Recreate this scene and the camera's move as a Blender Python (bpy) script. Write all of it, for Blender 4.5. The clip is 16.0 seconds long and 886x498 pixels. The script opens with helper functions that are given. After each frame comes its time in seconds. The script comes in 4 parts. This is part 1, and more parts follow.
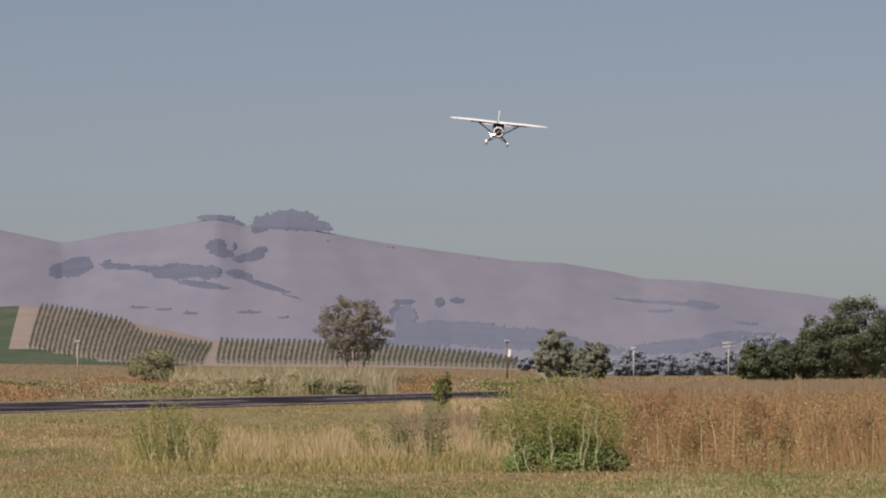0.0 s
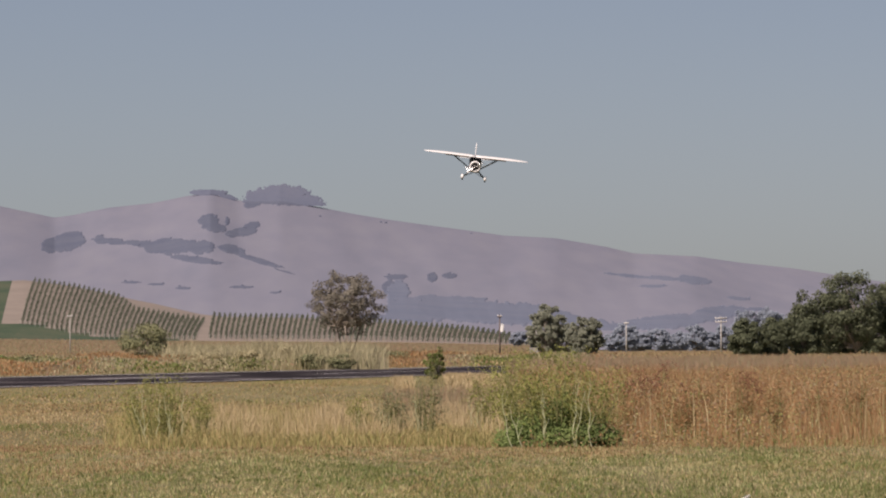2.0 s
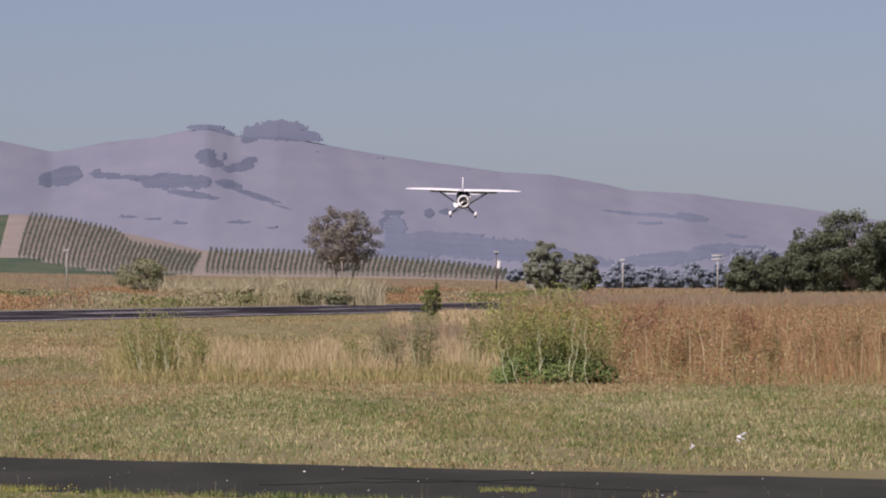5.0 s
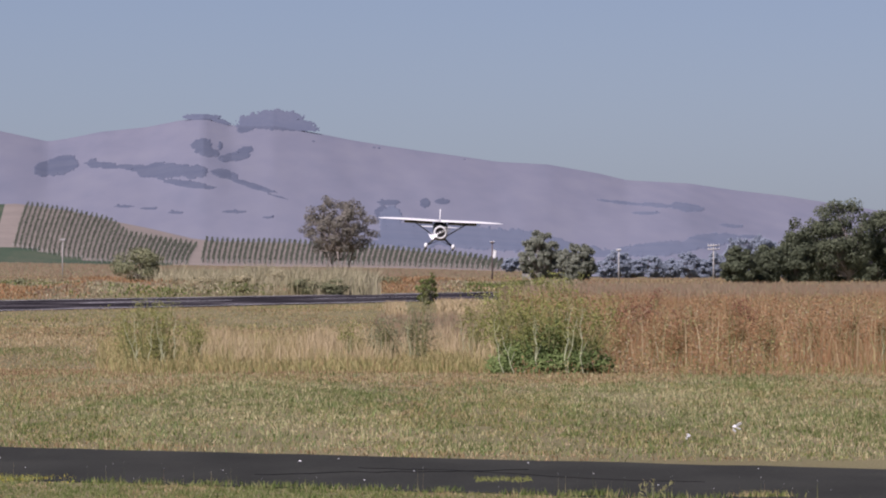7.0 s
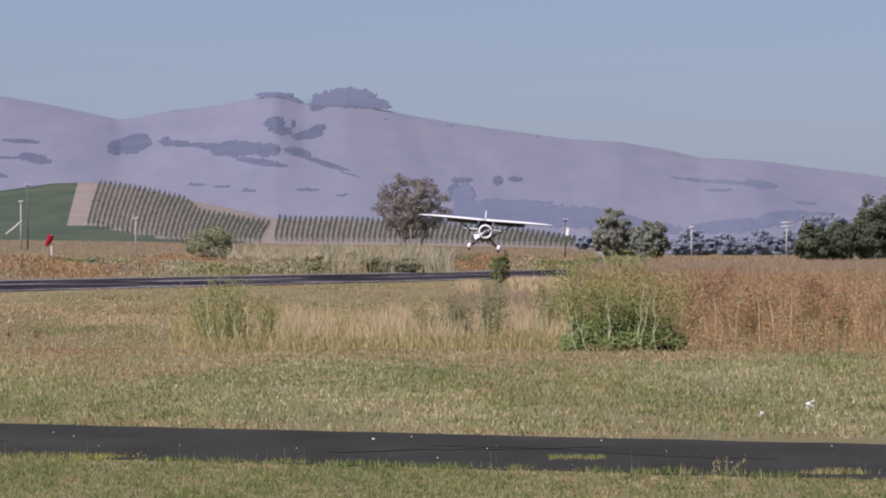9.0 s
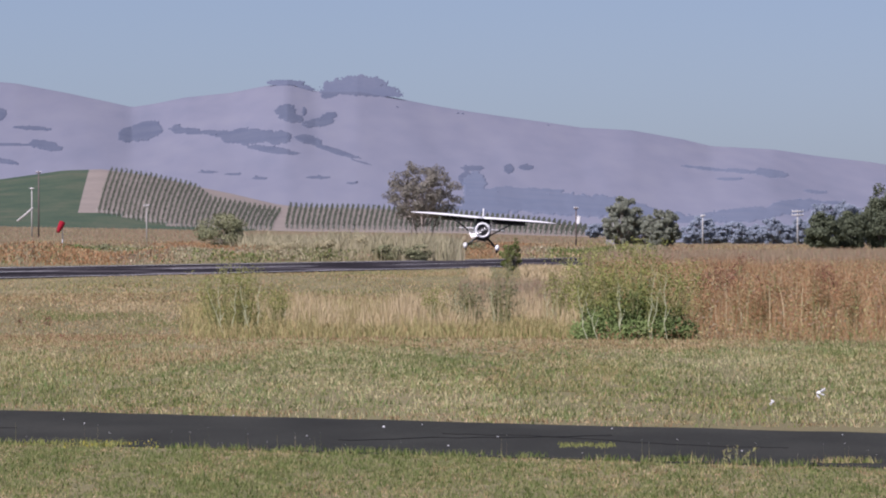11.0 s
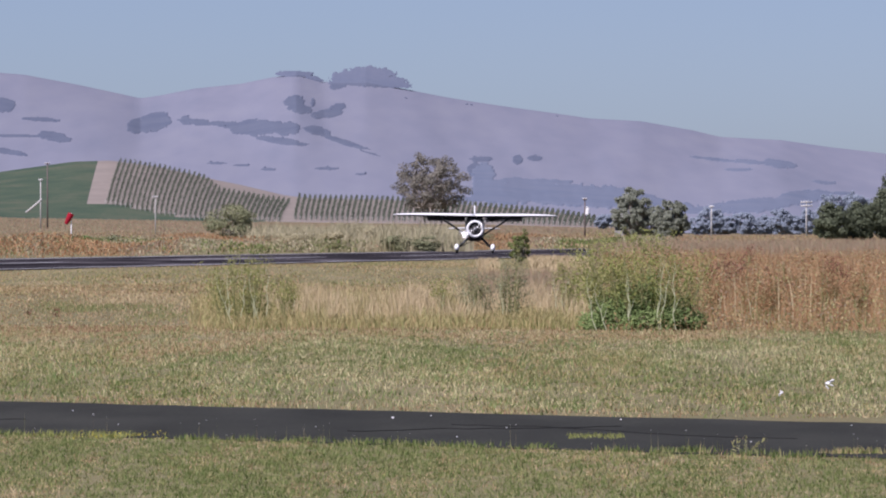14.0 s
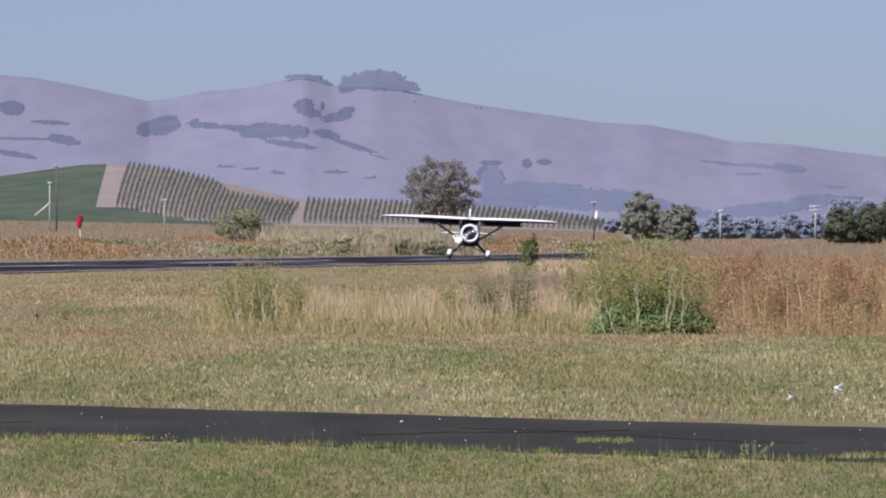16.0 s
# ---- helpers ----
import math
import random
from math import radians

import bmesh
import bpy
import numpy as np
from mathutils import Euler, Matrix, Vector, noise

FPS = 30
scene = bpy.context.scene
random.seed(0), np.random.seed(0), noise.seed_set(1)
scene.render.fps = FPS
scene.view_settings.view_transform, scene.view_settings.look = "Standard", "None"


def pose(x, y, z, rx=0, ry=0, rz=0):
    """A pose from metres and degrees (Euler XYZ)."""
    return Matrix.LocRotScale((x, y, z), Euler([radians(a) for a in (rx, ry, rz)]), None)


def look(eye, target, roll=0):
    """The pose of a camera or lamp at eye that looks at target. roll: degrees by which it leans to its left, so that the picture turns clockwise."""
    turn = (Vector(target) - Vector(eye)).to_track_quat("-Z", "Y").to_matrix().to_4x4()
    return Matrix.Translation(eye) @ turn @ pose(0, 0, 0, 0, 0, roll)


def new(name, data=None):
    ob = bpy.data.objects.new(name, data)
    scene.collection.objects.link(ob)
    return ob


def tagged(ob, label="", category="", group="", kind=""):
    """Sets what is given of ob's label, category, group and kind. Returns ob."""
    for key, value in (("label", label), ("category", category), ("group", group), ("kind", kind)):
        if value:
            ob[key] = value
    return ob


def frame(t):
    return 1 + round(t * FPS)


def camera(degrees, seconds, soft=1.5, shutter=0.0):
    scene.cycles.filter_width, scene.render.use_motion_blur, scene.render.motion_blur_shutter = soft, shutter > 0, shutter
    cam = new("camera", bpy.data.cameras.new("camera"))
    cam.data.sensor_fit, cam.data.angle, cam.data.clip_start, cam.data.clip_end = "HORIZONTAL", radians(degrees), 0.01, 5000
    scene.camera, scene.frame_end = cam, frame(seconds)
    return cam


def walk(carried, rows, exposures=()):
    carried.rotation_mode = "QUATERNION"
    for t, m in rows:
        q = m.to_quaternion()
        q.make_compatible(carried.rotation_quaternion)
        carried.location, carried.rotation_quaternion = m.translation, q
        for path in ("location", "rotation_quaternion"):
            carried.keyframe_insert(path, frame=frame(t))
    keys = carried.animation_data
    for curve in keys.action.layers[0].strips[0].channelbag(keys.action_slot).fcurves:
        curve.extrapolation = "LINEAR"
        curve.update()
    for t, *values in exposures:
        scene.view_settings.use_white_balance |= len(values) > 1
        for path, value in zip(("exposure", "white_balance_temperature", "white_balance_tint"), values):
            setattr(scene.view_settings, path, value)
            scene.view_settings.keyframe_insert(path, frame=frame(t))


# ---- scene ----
EYE = 1.7            # height of the tripod
K = 784 / math.tan(radians(4))   # bearings u and rises v below are counted in 1/K of the distance
cam = camera(8.0, 16.0, soft=2.0, shutter=0.5)
PAN = (  # seconds, pan, tilt, roll in degrees
    (0, -0.7907, 1.1165, -0.422), (0.5, -0.7887, 1.1105, -0.341), (1, -0.8275, 1.0680, -0.326),
    (1.5, -0.8617, 0.9867, -0.274), (2, -0.8560, 0.8893, -0.402), (2.5, -0.8737, 0.6976, -0.279),
    (3, -0.8740, 0.5278, -0.302), (3.5, -0.8635, 0.4475, -0.266), (4, -0.8573, 0.3501, -0.110),
    (4.5, -0.8703, 0.3185, -0.109), (7, -0.9186, 0.2182, -0.090), (7.5, -0.8949, 0.1582, -0.074),
    (8, -0.8752, 0.2036, 0.024), (8.5, -0.5591, 0.0511, -0.250), (9, -0.2590, 0.0185, -0.186),
    (9.5, -0.2264, -0.0079, -0.207), (10, -0.2051, -0.0328, -0.154), (12.5, -0.1296, -0.1458, -0.013),
    (13, -0.1242, -0.1320, -0.069), (13.5, -0.1138, -0.1252, 0.004), (14, -0.0806, -0.1718, -0.100),
    (14.5, -0.0526, -0.1583, 0.053), (15, -0.0447, -0.1683, 0.015), (15.5, -0.0287, -0.1616, 0.005),
    (16, 0.0000, -0.1380, -0.000))
EXPOSURE = ((0, 0.07, 7300, 21), (2, 0.12, 7400, 23), (4.5, 0.17, 6800, 27), (7, 0.20, 6300, 28), (9, 0.28, 6200, 27), (12.5, 0.38, 6000, 26), (16, 0.38, 6000, 26))
walk(cam, [(t, pose(0, 0, EYE, 0, 0, p) @ pose(0, 0, 0, 90 + a) @ pose(0, 0, 0, 0, 0, r)) for t, p, a, r in PAN], EXPOSURE)

# light: a high, slightly veiled summer sun behind the camera's left shoulder
SUN_EL, SUN_AZ = 48.0, 220.0     # azimuth clockwise from +y
world = bpy.data.worlds.new("world")
scene.world = world
world.use_nodes = True
wn = world.node_tree
sky = wn.nodes.new("ShaderNodeTexSky")
sky.sky_type, sky.sun_disc = "NISHITA", False
sky.sun_elevation, sky.sun_rotation = radians(SUN_EL), radians(SUN_AZ)
sky.altitude, sky.air_density, sky.dust_density, sky.ozone_density = 20, 0.5, 0.6, 0.8
wn.links.new(sky.outputs[0], wn.nodes["Background"].inputs[0])
wn.nodes["Background"].inputs[1].default_value = 0.061
sun = new("sun", bpy.data.lights.new("sun", "SUN"))
sun.data.energy, sun.data.angle, sun.data.color = 4.8, radians(0.6), (1.0, 0.965, 0.915)
sa, se = radians(SUN_AZ), radians(SUN_EL)
sun.matrix_world = look((math.sin(sa) * math.cos(se) * 50, math.cos(sa) * math.cos(se) * 50, math.sin(se) * 50), (0, 0, 0))


# ---- helpers of the place ----
def at(u, d, v=None):
    """A place at bearing u and distance d; on the ground, or at the rise v."""
    x = u / K * d
    return Vector((x, d, land(x, d) if v is None else EYE + v / K * d))


def smooth(a, b, x):
    x = min(1.0, max(0.0, (x - a) / (b - a)))
    return x * x * (3 - 2 * x)


def interp(x, table):
    return float(np.interp(x, [p[0] for p in table], [p[1] for p in table]))


CREST = ((-1500, 70), (-900, 92), (-784, 102), (-640, 122), (-572, 124), (-484, 112), (-384, 89), (-344, 81), (-264, 62), (-224, 57),
         (-84, 54), (66, 44), (216, 31), (331, 12), (430, -8), (2000, -8))
FOOT = ((-1500, 22), (-784, 24), (-200, 13), (100, 9), (331, 2), (430, -9), (2000, -9))
RIDGE = ((-3000, 190), (-1400, 250), (-900, 278), (-784, 281), (-724, 276), (-634, 259), (-564, 244), (-519, 234), (-484, 239),
         (-424, 251), (-344, 259), (-284, 271), (-244, 276), (-194, 262), (-120, 262), (-49, 249), (16, 236), (76, 226), (136, 217),
         (216, 206), (276, 197), (366, 192), (456, 176), (506, 164), (616, 158), (696, 146), (784, 136), (950, 110), (1200, 95), (3000, 60))
V0, V1 = 2450.0, 2790.0          # foot and crest of the vineyard hill
H0, H1 = 3000.0, 4500.0          # foot and crest of the range


def land(x, y):
    """Height of the ground near the airfield and on the vineyard hill."""
    d = max(y, 1.0)
    u = max(-1500.0, min(2000.0, x / d * K)) if y > 20 else 0.0
    near = 0.04 * noise.noise((x * 0.11, y * 0.05, 3.0)) * smooth(64, 90, d)
    foot = EYE + interp(u, FOOT) / K * V0
    crest = EYE + interp(u, CREST) / K * V1
    if d < V0:
        return near + foot * smooth(900, V0, d)
    if d < V1:
        return foot + (crest - foot) * (d - V0) / (V1 - V0)
    return crest * (1 - smooth(V1 + 60, 3300, d))


def hill_rise(u, d):
    s = min(1.0, max(0.0, (d - H0) / (H1 - H0)))
    top = interp(u, RIDGE)
    g = s ** 0.85
    fold = 9.0 * noise.noise((u * 0.006, d * 0.0012, 7.0)) + 1.2 * noise.noise((u * 0.022 + d * 0.0015, d * 0.0007, 2.0)) + 0.4 * noise.noise((u * 0.06 - d * 0.002, d * 0.001, 4.0))
    return -6 + (top + 6) * g + fold * math.sin(math.pi * s)


def hill_far(u, v):
    """Distance at which the range's front rises to v at bearing u."""
    a, b = H0, H1
    for _ in range(15):
        m = (a + b) / 2
        a, b = (m, b) if hill_rise(u, m) < v else (a, m)
    return a


def mesh_of(name, verts, faces, mats=(), smooth_faces=False, index=None):
    me = bpy.data.meshes.new(name)
    me.from_pydata(verts if isinstance(verts, list) else verts.tolist(), [], faces if isinstance(faces, list) else faces.tolist())
    for m in mats:
        me.materials.append(m)
    if index is not None:
        me.polygons.foreach_set("material_index", index)
    if smooth_faces:
        me.polygons.foreach_set("use_smooth", [True] * len(me.polygons))
    me.update()
    return me


def finish(bm, name, mats, soft=True):
    me = bpy.data.meshes.new(name)
    bmesh.ops.recalc_face_normals(bm, faces=bm.faces)
    if soft:
        for f in bm.faces:
            f.smooth = True
    bm.to_mesh(me)
    bm.free()
    for m in mats if isinstance(mats, (tuple, list)) else (mats,):
        me.materials.append(m)
    return me


def part(name, bm, material, parent, label="", soft=True):
    ob = new(name, finish(bm, name, material, soft) if isinstance(bm, bmesh.types.BMesh) else bm)
    ob.parent = parent
    if label:
        ob["label"] = label
    return ob


def empty(name, place):
    ob = new(name)
    ob.location = place
    return ob


def tube(bm, points, radii, sides=8, caps=True):
    """A tapered tube along points."""
    rings = []
    pts = [Vector(p) for p in points]
    for i, p in enumerate(pts):
        way = (pts[min(i + 1, len(pts) - 1)] - pts[max(i - 1, 0)]).normalized()
        side = way.cross(Vector((0.31, 0.17, 0.93)) if abs(way.z) < 0.9 else Vector((1, 0, 0))).normalized()
        up = way.cross(side)
        rings.append([bm.verts.new(p + (side * math.cos(a) + up * math.sin(a)) * radii[i])
                      for a in (2 * math.pi * k / sides for k in range(sides))])
    for a, b in zip(rings, rings[1:]):
        for k in range(sides):
            bm.faces.new((a[k], a[(k + 1) % sides], b[(k + 1) % sides], b[k]))
    if caps:
        bm.faces.new(rings[0][::-1])
        bm.faces.new(rings[-1])
    return bm


def loft(bm, rings, close=True, caps=True):
    rows = [[bm.verts.new(p) for p in ring] for ring in rings]
    n = len(rows[0])
    for a, b in zip(rows, rows[1:]):
        for k in range(n if close else n - 1):
            bm.faces.new((a[k], a[(k + 1) % n], b[(k + 1) % n], b[k]))
    if caps:
        bm.faces.new(rows[0][::-1])
        bm.faces.new(rows[-1])
    return bm


def box(bm, size, place, bevel=0.0, turn=(0, 0, 0)):
    made = bmesh.ops.create_cube(bm, size=1, matrix=pose(*place, *turn) @ Matrix.Diagonal((*size, 1)))
    if bevel:
        edges = {e for v in made["verts"] for e in v.link_edges}
        bmesh.ops.bevel(bm, geom=list(edges), offset=bevel, segments=2, affect="EDGES")
    return bm


# ---- materials ----
def material(name, colours, scale=1.0, rough=0.85, metal=0.0, bump=0.0, island=False, detail=0.35, coords="Object", fine=9.0, thin=0.0, stretch=None, spec=None, clump=False):
    """Grain at two scales over a ramp of colours; island: each blade or leaf takes its own place on the ramp."""
    m = bpy.data.materials.new(name)
    m.use_nodes = True
    nt = m.node_tree
    bsdf = nt.nodes["Principled BSDF"]
    bsdf.inputs["Roughness"].default_value, bsdf.inputs["Metallic"].default_value = rough, metal
    bsdf.inputs["Specular IOR Level"].default_value = spec if spec is not None else 0.15 if rough > 0.6 else 0.5
    tex = nt.nodes.new("ShaderNodeTexCoord")
    source = tex.outputs[coords]
    if stretch:
        mp = nt.nodes.new("ShaderNodeMapping")
        mp.inputs["Scale"].default_value = stretch
        nt.links.new(source, mp.inputs[0])
        source = mp.outputs[0]
    n1, n2 = nt.nodes.new("ShaderNodeTexNoise"), nt.nodes.new("ShaderNodeTexNoise")
    n1.inputs["Scale"].default_value, n2.inputs["Scale"].default_value = scale, scale * fine
    n1.inputs["Detail"].default_value = n2.inputs["Detail"].default_value = 5
    nt.links.new(source, n1.inputs["Vector"])
    nt.links.new(source if clump else tex.outputs[coords], n2.inputs["Vector"])
    mix = nt.nodes.new("ShaderNodeMix")
    mix.inputs[0].default_value = detail
    nt.links.new(n1.outputs[0], mix.inputs[2])
    nt.links.new(n2.outputs[0], mix.inputs[3])
    value = mix.outputs[0]
    if island:
        geo = nt.nodes.new("ShaderNodeNewGeometry")
        mix2 = nt.nodes.new("ShaderNodeMix")
        mix2.inputs[0].default_value = 0.5 if clump else 0.55
        nt.links.new(value, mix2.inputs[2])
        nt.links.new(geo.outputs["Random Per Island"], mix2.inputs[3])
        value = mix2.outputs[0]
    ramp = nt.nodes.new("ShaderNodeValToRGB")
    lo, hi = (0.3, 0.7) if clump else (0.15, 0.85) if island else (0.32, 0.68)
    els = ramp.color_ramp.elements
    while len(els) < len(colours):
        els.new(0.5)
    for i, c in enumerate(colours):
        els[i].position = lo + (hi - lo) * i / max(1, len(colours) - 1)
        els[i].color = (*c, 1)
    nt.links.new(value, ramp.inputs[0])
    nt.links.new(ramp.outputs[0], bsdf.inputs["Base Color"])
    if bump:
        b = nt.nodes.new("ShaderNodeBump")
        b.inputs["Strength"].default_value, b.inputs["Distance"].default_value = 1.0, bump
        nt.links.new(n2.outputs[0], b.inputs["Height"])
        nt.links.new(b.outputs[0], bsdf.inputs["Normal"])
    if thin:
        tr = nt.nodes.new("ShaderNodeBsdfTranslucent")
        nt.links.new(ramp.outputs[0], tr.inputs[0])
        ms = nt.nodes.new("ShaderNodeMixShader")
        ms.inputs[0].default_value = thin
        nt.links.new(bsdf.outputs[0], ms.inputs[1])
        nt.links.new(tr.outputs[0], ms.inputs[2])
        nt.links.new(ms.outputs[0], nt.nodes["Material Output"].inputs[0])
    return m


M_field = material("mown_field", ((0.102, 0.0861, 0.0491), (0.171, 0.138, 0.0765), (0.164, 0.161, 0.0765), (0.249, 0.195, 0.116), (0.375, 0.303, 0.186)), 0.35, 0.95, bump=0.03, fine=60, detail=0.6, stretch=(1, 0.07, 1))
M_soil = material("vineyard_soil", ((0.205, 0.178, 0.155), (0.265, 0.228, 0.198)), 0.05, 0.95, fine=8)
M_crop = material("green_crop", ((0.0382, 0.0645, 0.045), (0.0595, 0.086, 0.054), (0.102, 0.107, 0.072)), 0.05, 0.9, fine=12)
# the mauve of distance haze is mixed into the hill grass colour
M_range = material("hill_grass_haze_tint", ((0.165, 0.178, 0.228), (0.19, 0.198, 0.247), (0.211, 0.218, 0.26)), 0.012, 0.95, fine=5, detail=0.5, clump=True, stretch=(1, 0.09, 1))
# groves and far woods: slate blue painted in for the air between
M_grove = material("oak_leaves_haze_tint", ((0.101, 0.117, 0.166), (0.114, 0.131, 0.178), (0.126, 0.141, 0.187)), 0.03, 0.95, spec=0.0)
M_woods = material("far_wood_haze_tint", ((0.126, 0.15, 0.206), (0.14, 0.162, 0.216), (0.153, 0.171, 0.223)), 0.03, 0.95, spec=0.0)
# leaf colour of the farthest single trees, lifted towards blue in place of haze
M_haze = material("leaves_blue_haze_tint", ((0.258, 0.302, 0.371), (0.285, 0.328, 0.389), (0.311, 0.347, 0.408)), 0.05, 0.95, island=True, thin=0.35, spec=0.0)
M_asphalt = material("taxiway_asphalt", ((0.0233, 0.0238, 0.0213), (0.0369, 0.0382, 0.0335), (0.0543, 0.0551, 0.0475)), 0.8, 0.95, bump=0.004, fine=30, detail=0.45, stretch=(1, 0.25, 1), spec=0.03)
# the palest ramp colour paints streaks of heat glare on dark asphalt
M_runway = material("runway_asphalt_glare", ((0.014, 0.013, 0.015), (0.028, 0.026, 0.03), (0.19, 0.175, 0.185)), 0.12, 0.8, fine=5, detail=0.4, stretch=(1, 0.22, 1), spec=0.0)
M_line = material("worn_white_line", ((0.16, 0.16, 0.165), (0.5, 0.5, 0.5), (0.68, 0.68, 0.68)), 0.25, 0.8)
M_verge = material("verge_blades", ((0.108, 0.144, 0.0427), (0.215, 0.251, 0.0747), (0.329, 0.338, 0.118), (0.557, 0.464, 0.234), (0.341, 0.244, 0.133)), 0.7, 0.85, island=True, thin=0.35, clump=True, fine=14, detail=0.65, stretch=(1, 0.06, 1))
M_pale = material("grey_green_blades", ((0.146, 0.171, 0.0704), (0.306, 0.336, 0.146), (0.466, 0.474, 0.234), (0.744, 0.659, 0.387), (0.452, 0.343, 0.194)), 0.7, 0.85, island=True, thin=0.35, clump=True, fine=14, detail=0.65, stretch=(1, 0.06, 1))
M_lush = material("lush_blades", ((0.09, 0.132, 0.036), (0.15, 0.2, 0.06), (0.215, 0.255, 0.09), (0.34, 0.32, 0.15)), 0.7, 0.85, island=True, thin=0.35, clump=True, fine=14, detail=0.65, stretch=(1, 0.06, 1))
M_olive = material("olive_undergrowth", ((0.215, 0.207, 0.0854), (0.38, 0.338, 0.155), (0.545, 0.477, 0.234), (0.494, 0.338, 0.176), (0.316, 0.326, 0.123)), 0.7, 0.85, island=True, thin=0.35, clump=True, fine=14, detail=0.65, stretch=(1, 0.06, 1))
M_brown = material("brown_blades", ((0.19, 0.119, 0.0646), (0.392, 0.251, 0.141), (0.481, 0.352, 0.194), (0.304, 0.289, 0.111), (0.633, 0.477, 0.282)), 0.7, 0.85, island=True, thin=0.35, clump=True, fine=14, detail=0.65, stretch=(1, 0.06, 1))
M_straw = material("straw_blades", ((0.324, 0.248, 0.13), (0.497, 0.389, 0.224), (0.626, 0.508, 0.319), (0.346, 0.302, 0.142)), 0.5, 0.8, island=True, thin=0.3)
M_dock = material("rusty_weeds", ((0.289, 0.151, 0.0744), (0.376, 0.207, 0.105), (0.437, 0.26, 0.137), (0.472, 0.336, 0.186), (0.315, 0.235, 0.105)), 0.4, 0.85, island=True, thin=0.42)
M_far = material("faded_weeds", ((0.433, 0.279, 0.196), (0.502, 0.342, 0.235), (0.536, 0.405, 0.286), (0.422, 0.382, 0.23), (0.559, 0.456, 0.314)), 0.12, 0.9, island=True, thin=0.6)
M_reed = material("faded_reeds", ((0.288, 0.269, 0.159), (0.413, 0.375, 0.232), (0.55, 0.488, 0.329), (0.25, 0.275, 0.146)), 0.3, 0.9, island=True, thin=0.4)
M_dockdark = material("dark_seed_heads", ((0.16, 0.065, 0.05), (0.25, 0.115, 0.08)), 2.0, 0.9, island=True)
M_fennel = material("fennel_fronds", ((0.15, 0.18, 0.05), (0.28, 0.30, 0.09), (0.42, 0.41, 0.16)), 1.0, 0.8, island=True, thin=0.3)
M_green = material("green_shrub_leaves", ((0.103, 0.157, 0.0496), (0.165, 0.228, 0.0768), (0.258, 0.313, 0.126)), 1.0, 0.75, island=True, thin=0.2)
M_sage = material("grey_green_leaves", ((0.154, 0.171, 0.0935), (0.226, 0.237, 0.132), (0.308, 0.303, 0.176)), 1.0, 0.8, island=True, thin=0.2)
M_yellow = material("yellow_petals", ((0.55, 0.45, 0.06), (0.65, 0.58, 0.12)), 5.0, 0.8, thin=0.3)
M_fennelstem = material("green_weed_stems", ((0.20, 0.21, 0.08), (0.32, 0.31, 0.15)), 3.0, 0.8)
M_palestem = material("bleached_stems", ((0.40, 0.43, 0.26), (0.52, 0.53, 0.35)), 3.0, 0.8)
M_gum = material("gum_tree_leaves", ((0.146, 0.141, 0.115), (0.214, 0.2, 0.165), (0.286, 0.265, 0.225)), 0.3, 0.85, island=True, thin=0.3)
M_dark = material("dark_tree_leaves", ((0.105, 0.127, 0.0819), (0.149, 0.171, 0.108), (0.193, 0.215, 0.139)), 0.3, 0.95, island=True, thin=0.45)
# oak leaves by the farm, colour lightened to imitate thin haze
M_mid = material("oak_leaves_haze_lift", ((0.211, 0.232, 0.18), (0.251, 0.268, 0.209), (0.29, 0.3, 0.234)), 0.2, 0.95, island=True, thin=0.35, spec=0.0)
M_vine = material("vine_leaves", ((0.127, 0.149, 0.115), (0.155, 0.178, 0.132), (0.184, 0.201, 0.149)), 0.3, 0.9, island=True, thin=0.5)
M_bark = material("pale_bark", ((0.20, 0.17, 0.14), (0.36, 0.32, 0.28)), 1.2, 0.9, bump=0.01)
M_pole = material("weathered_pole_wood", ((0.36, 0.35, 0.33), (0.48, 0.47, 0.45)), 1.5, 0.85)
M_darkpole = material("creosoted_pole_wood", ((0.10, 0.08, 0.08), (0.16, 0.13, 0.12)), 1.5, 0.9)
M_white = material("white_sheet_paint", ((0.72, 0.72, 0.72), (0.82, 0.82, 0.81)), 1.0, 0.5)
M_tan = material("tan_stucco", ((0.28, 0.265, 0.255), (0.34, 0.325, 0.31)), 0.5, 0.9)
M_red = material("red_windsock_cloth", ((0.30, 0.012, 0.025), (0.42, 0.02, 0.04)), 3.0, 0.8, thin=0.3)
M_rust = material("rusty_steel", ((0.2, 0.1, 0.06), (0.3, 0.2, 0.14)), 2.0, 0.8)
M_pwhite = material("white_aircraft_paint", ((0.78, 0.78, 0.77), (0.84, 0.84, 0.83)), 1.5, 0.28)
M_pdark = material("black_green_aircraft_paint", ((0.012, 0.015, 0.013), (0.02, 0.024, 0.021)), 1.5, 0.35)
M_engine = material("engine_metal", ((0.05, 0.05, 0.05), (0.16, 0.155, 0.15)), 9.0, 0.5, metal=0.7)
M_prop = material("polished_metal_propeller", ((0.62, 0.62, 0.62), (0.72, 0.72, 0.72)), 3.0, 0.32, metal=0.85)
M_tyre = material("black_tyre_rubber", ((0.018, 0.018, 0.018), (0.03, 0.03, 0.03)), 6.0, 0.85)
M_glass = bpy.data.materials.new("dark_cockpit_glass")
M_glass.use_nodes = True
g = M_glass.node_tree.nodes["Principled BSDF"]
g.inputs["Base Color"].default_value, g.inputs["Roughness"].default_value = (0.012, 0.014, 0.016, 1), 0.08

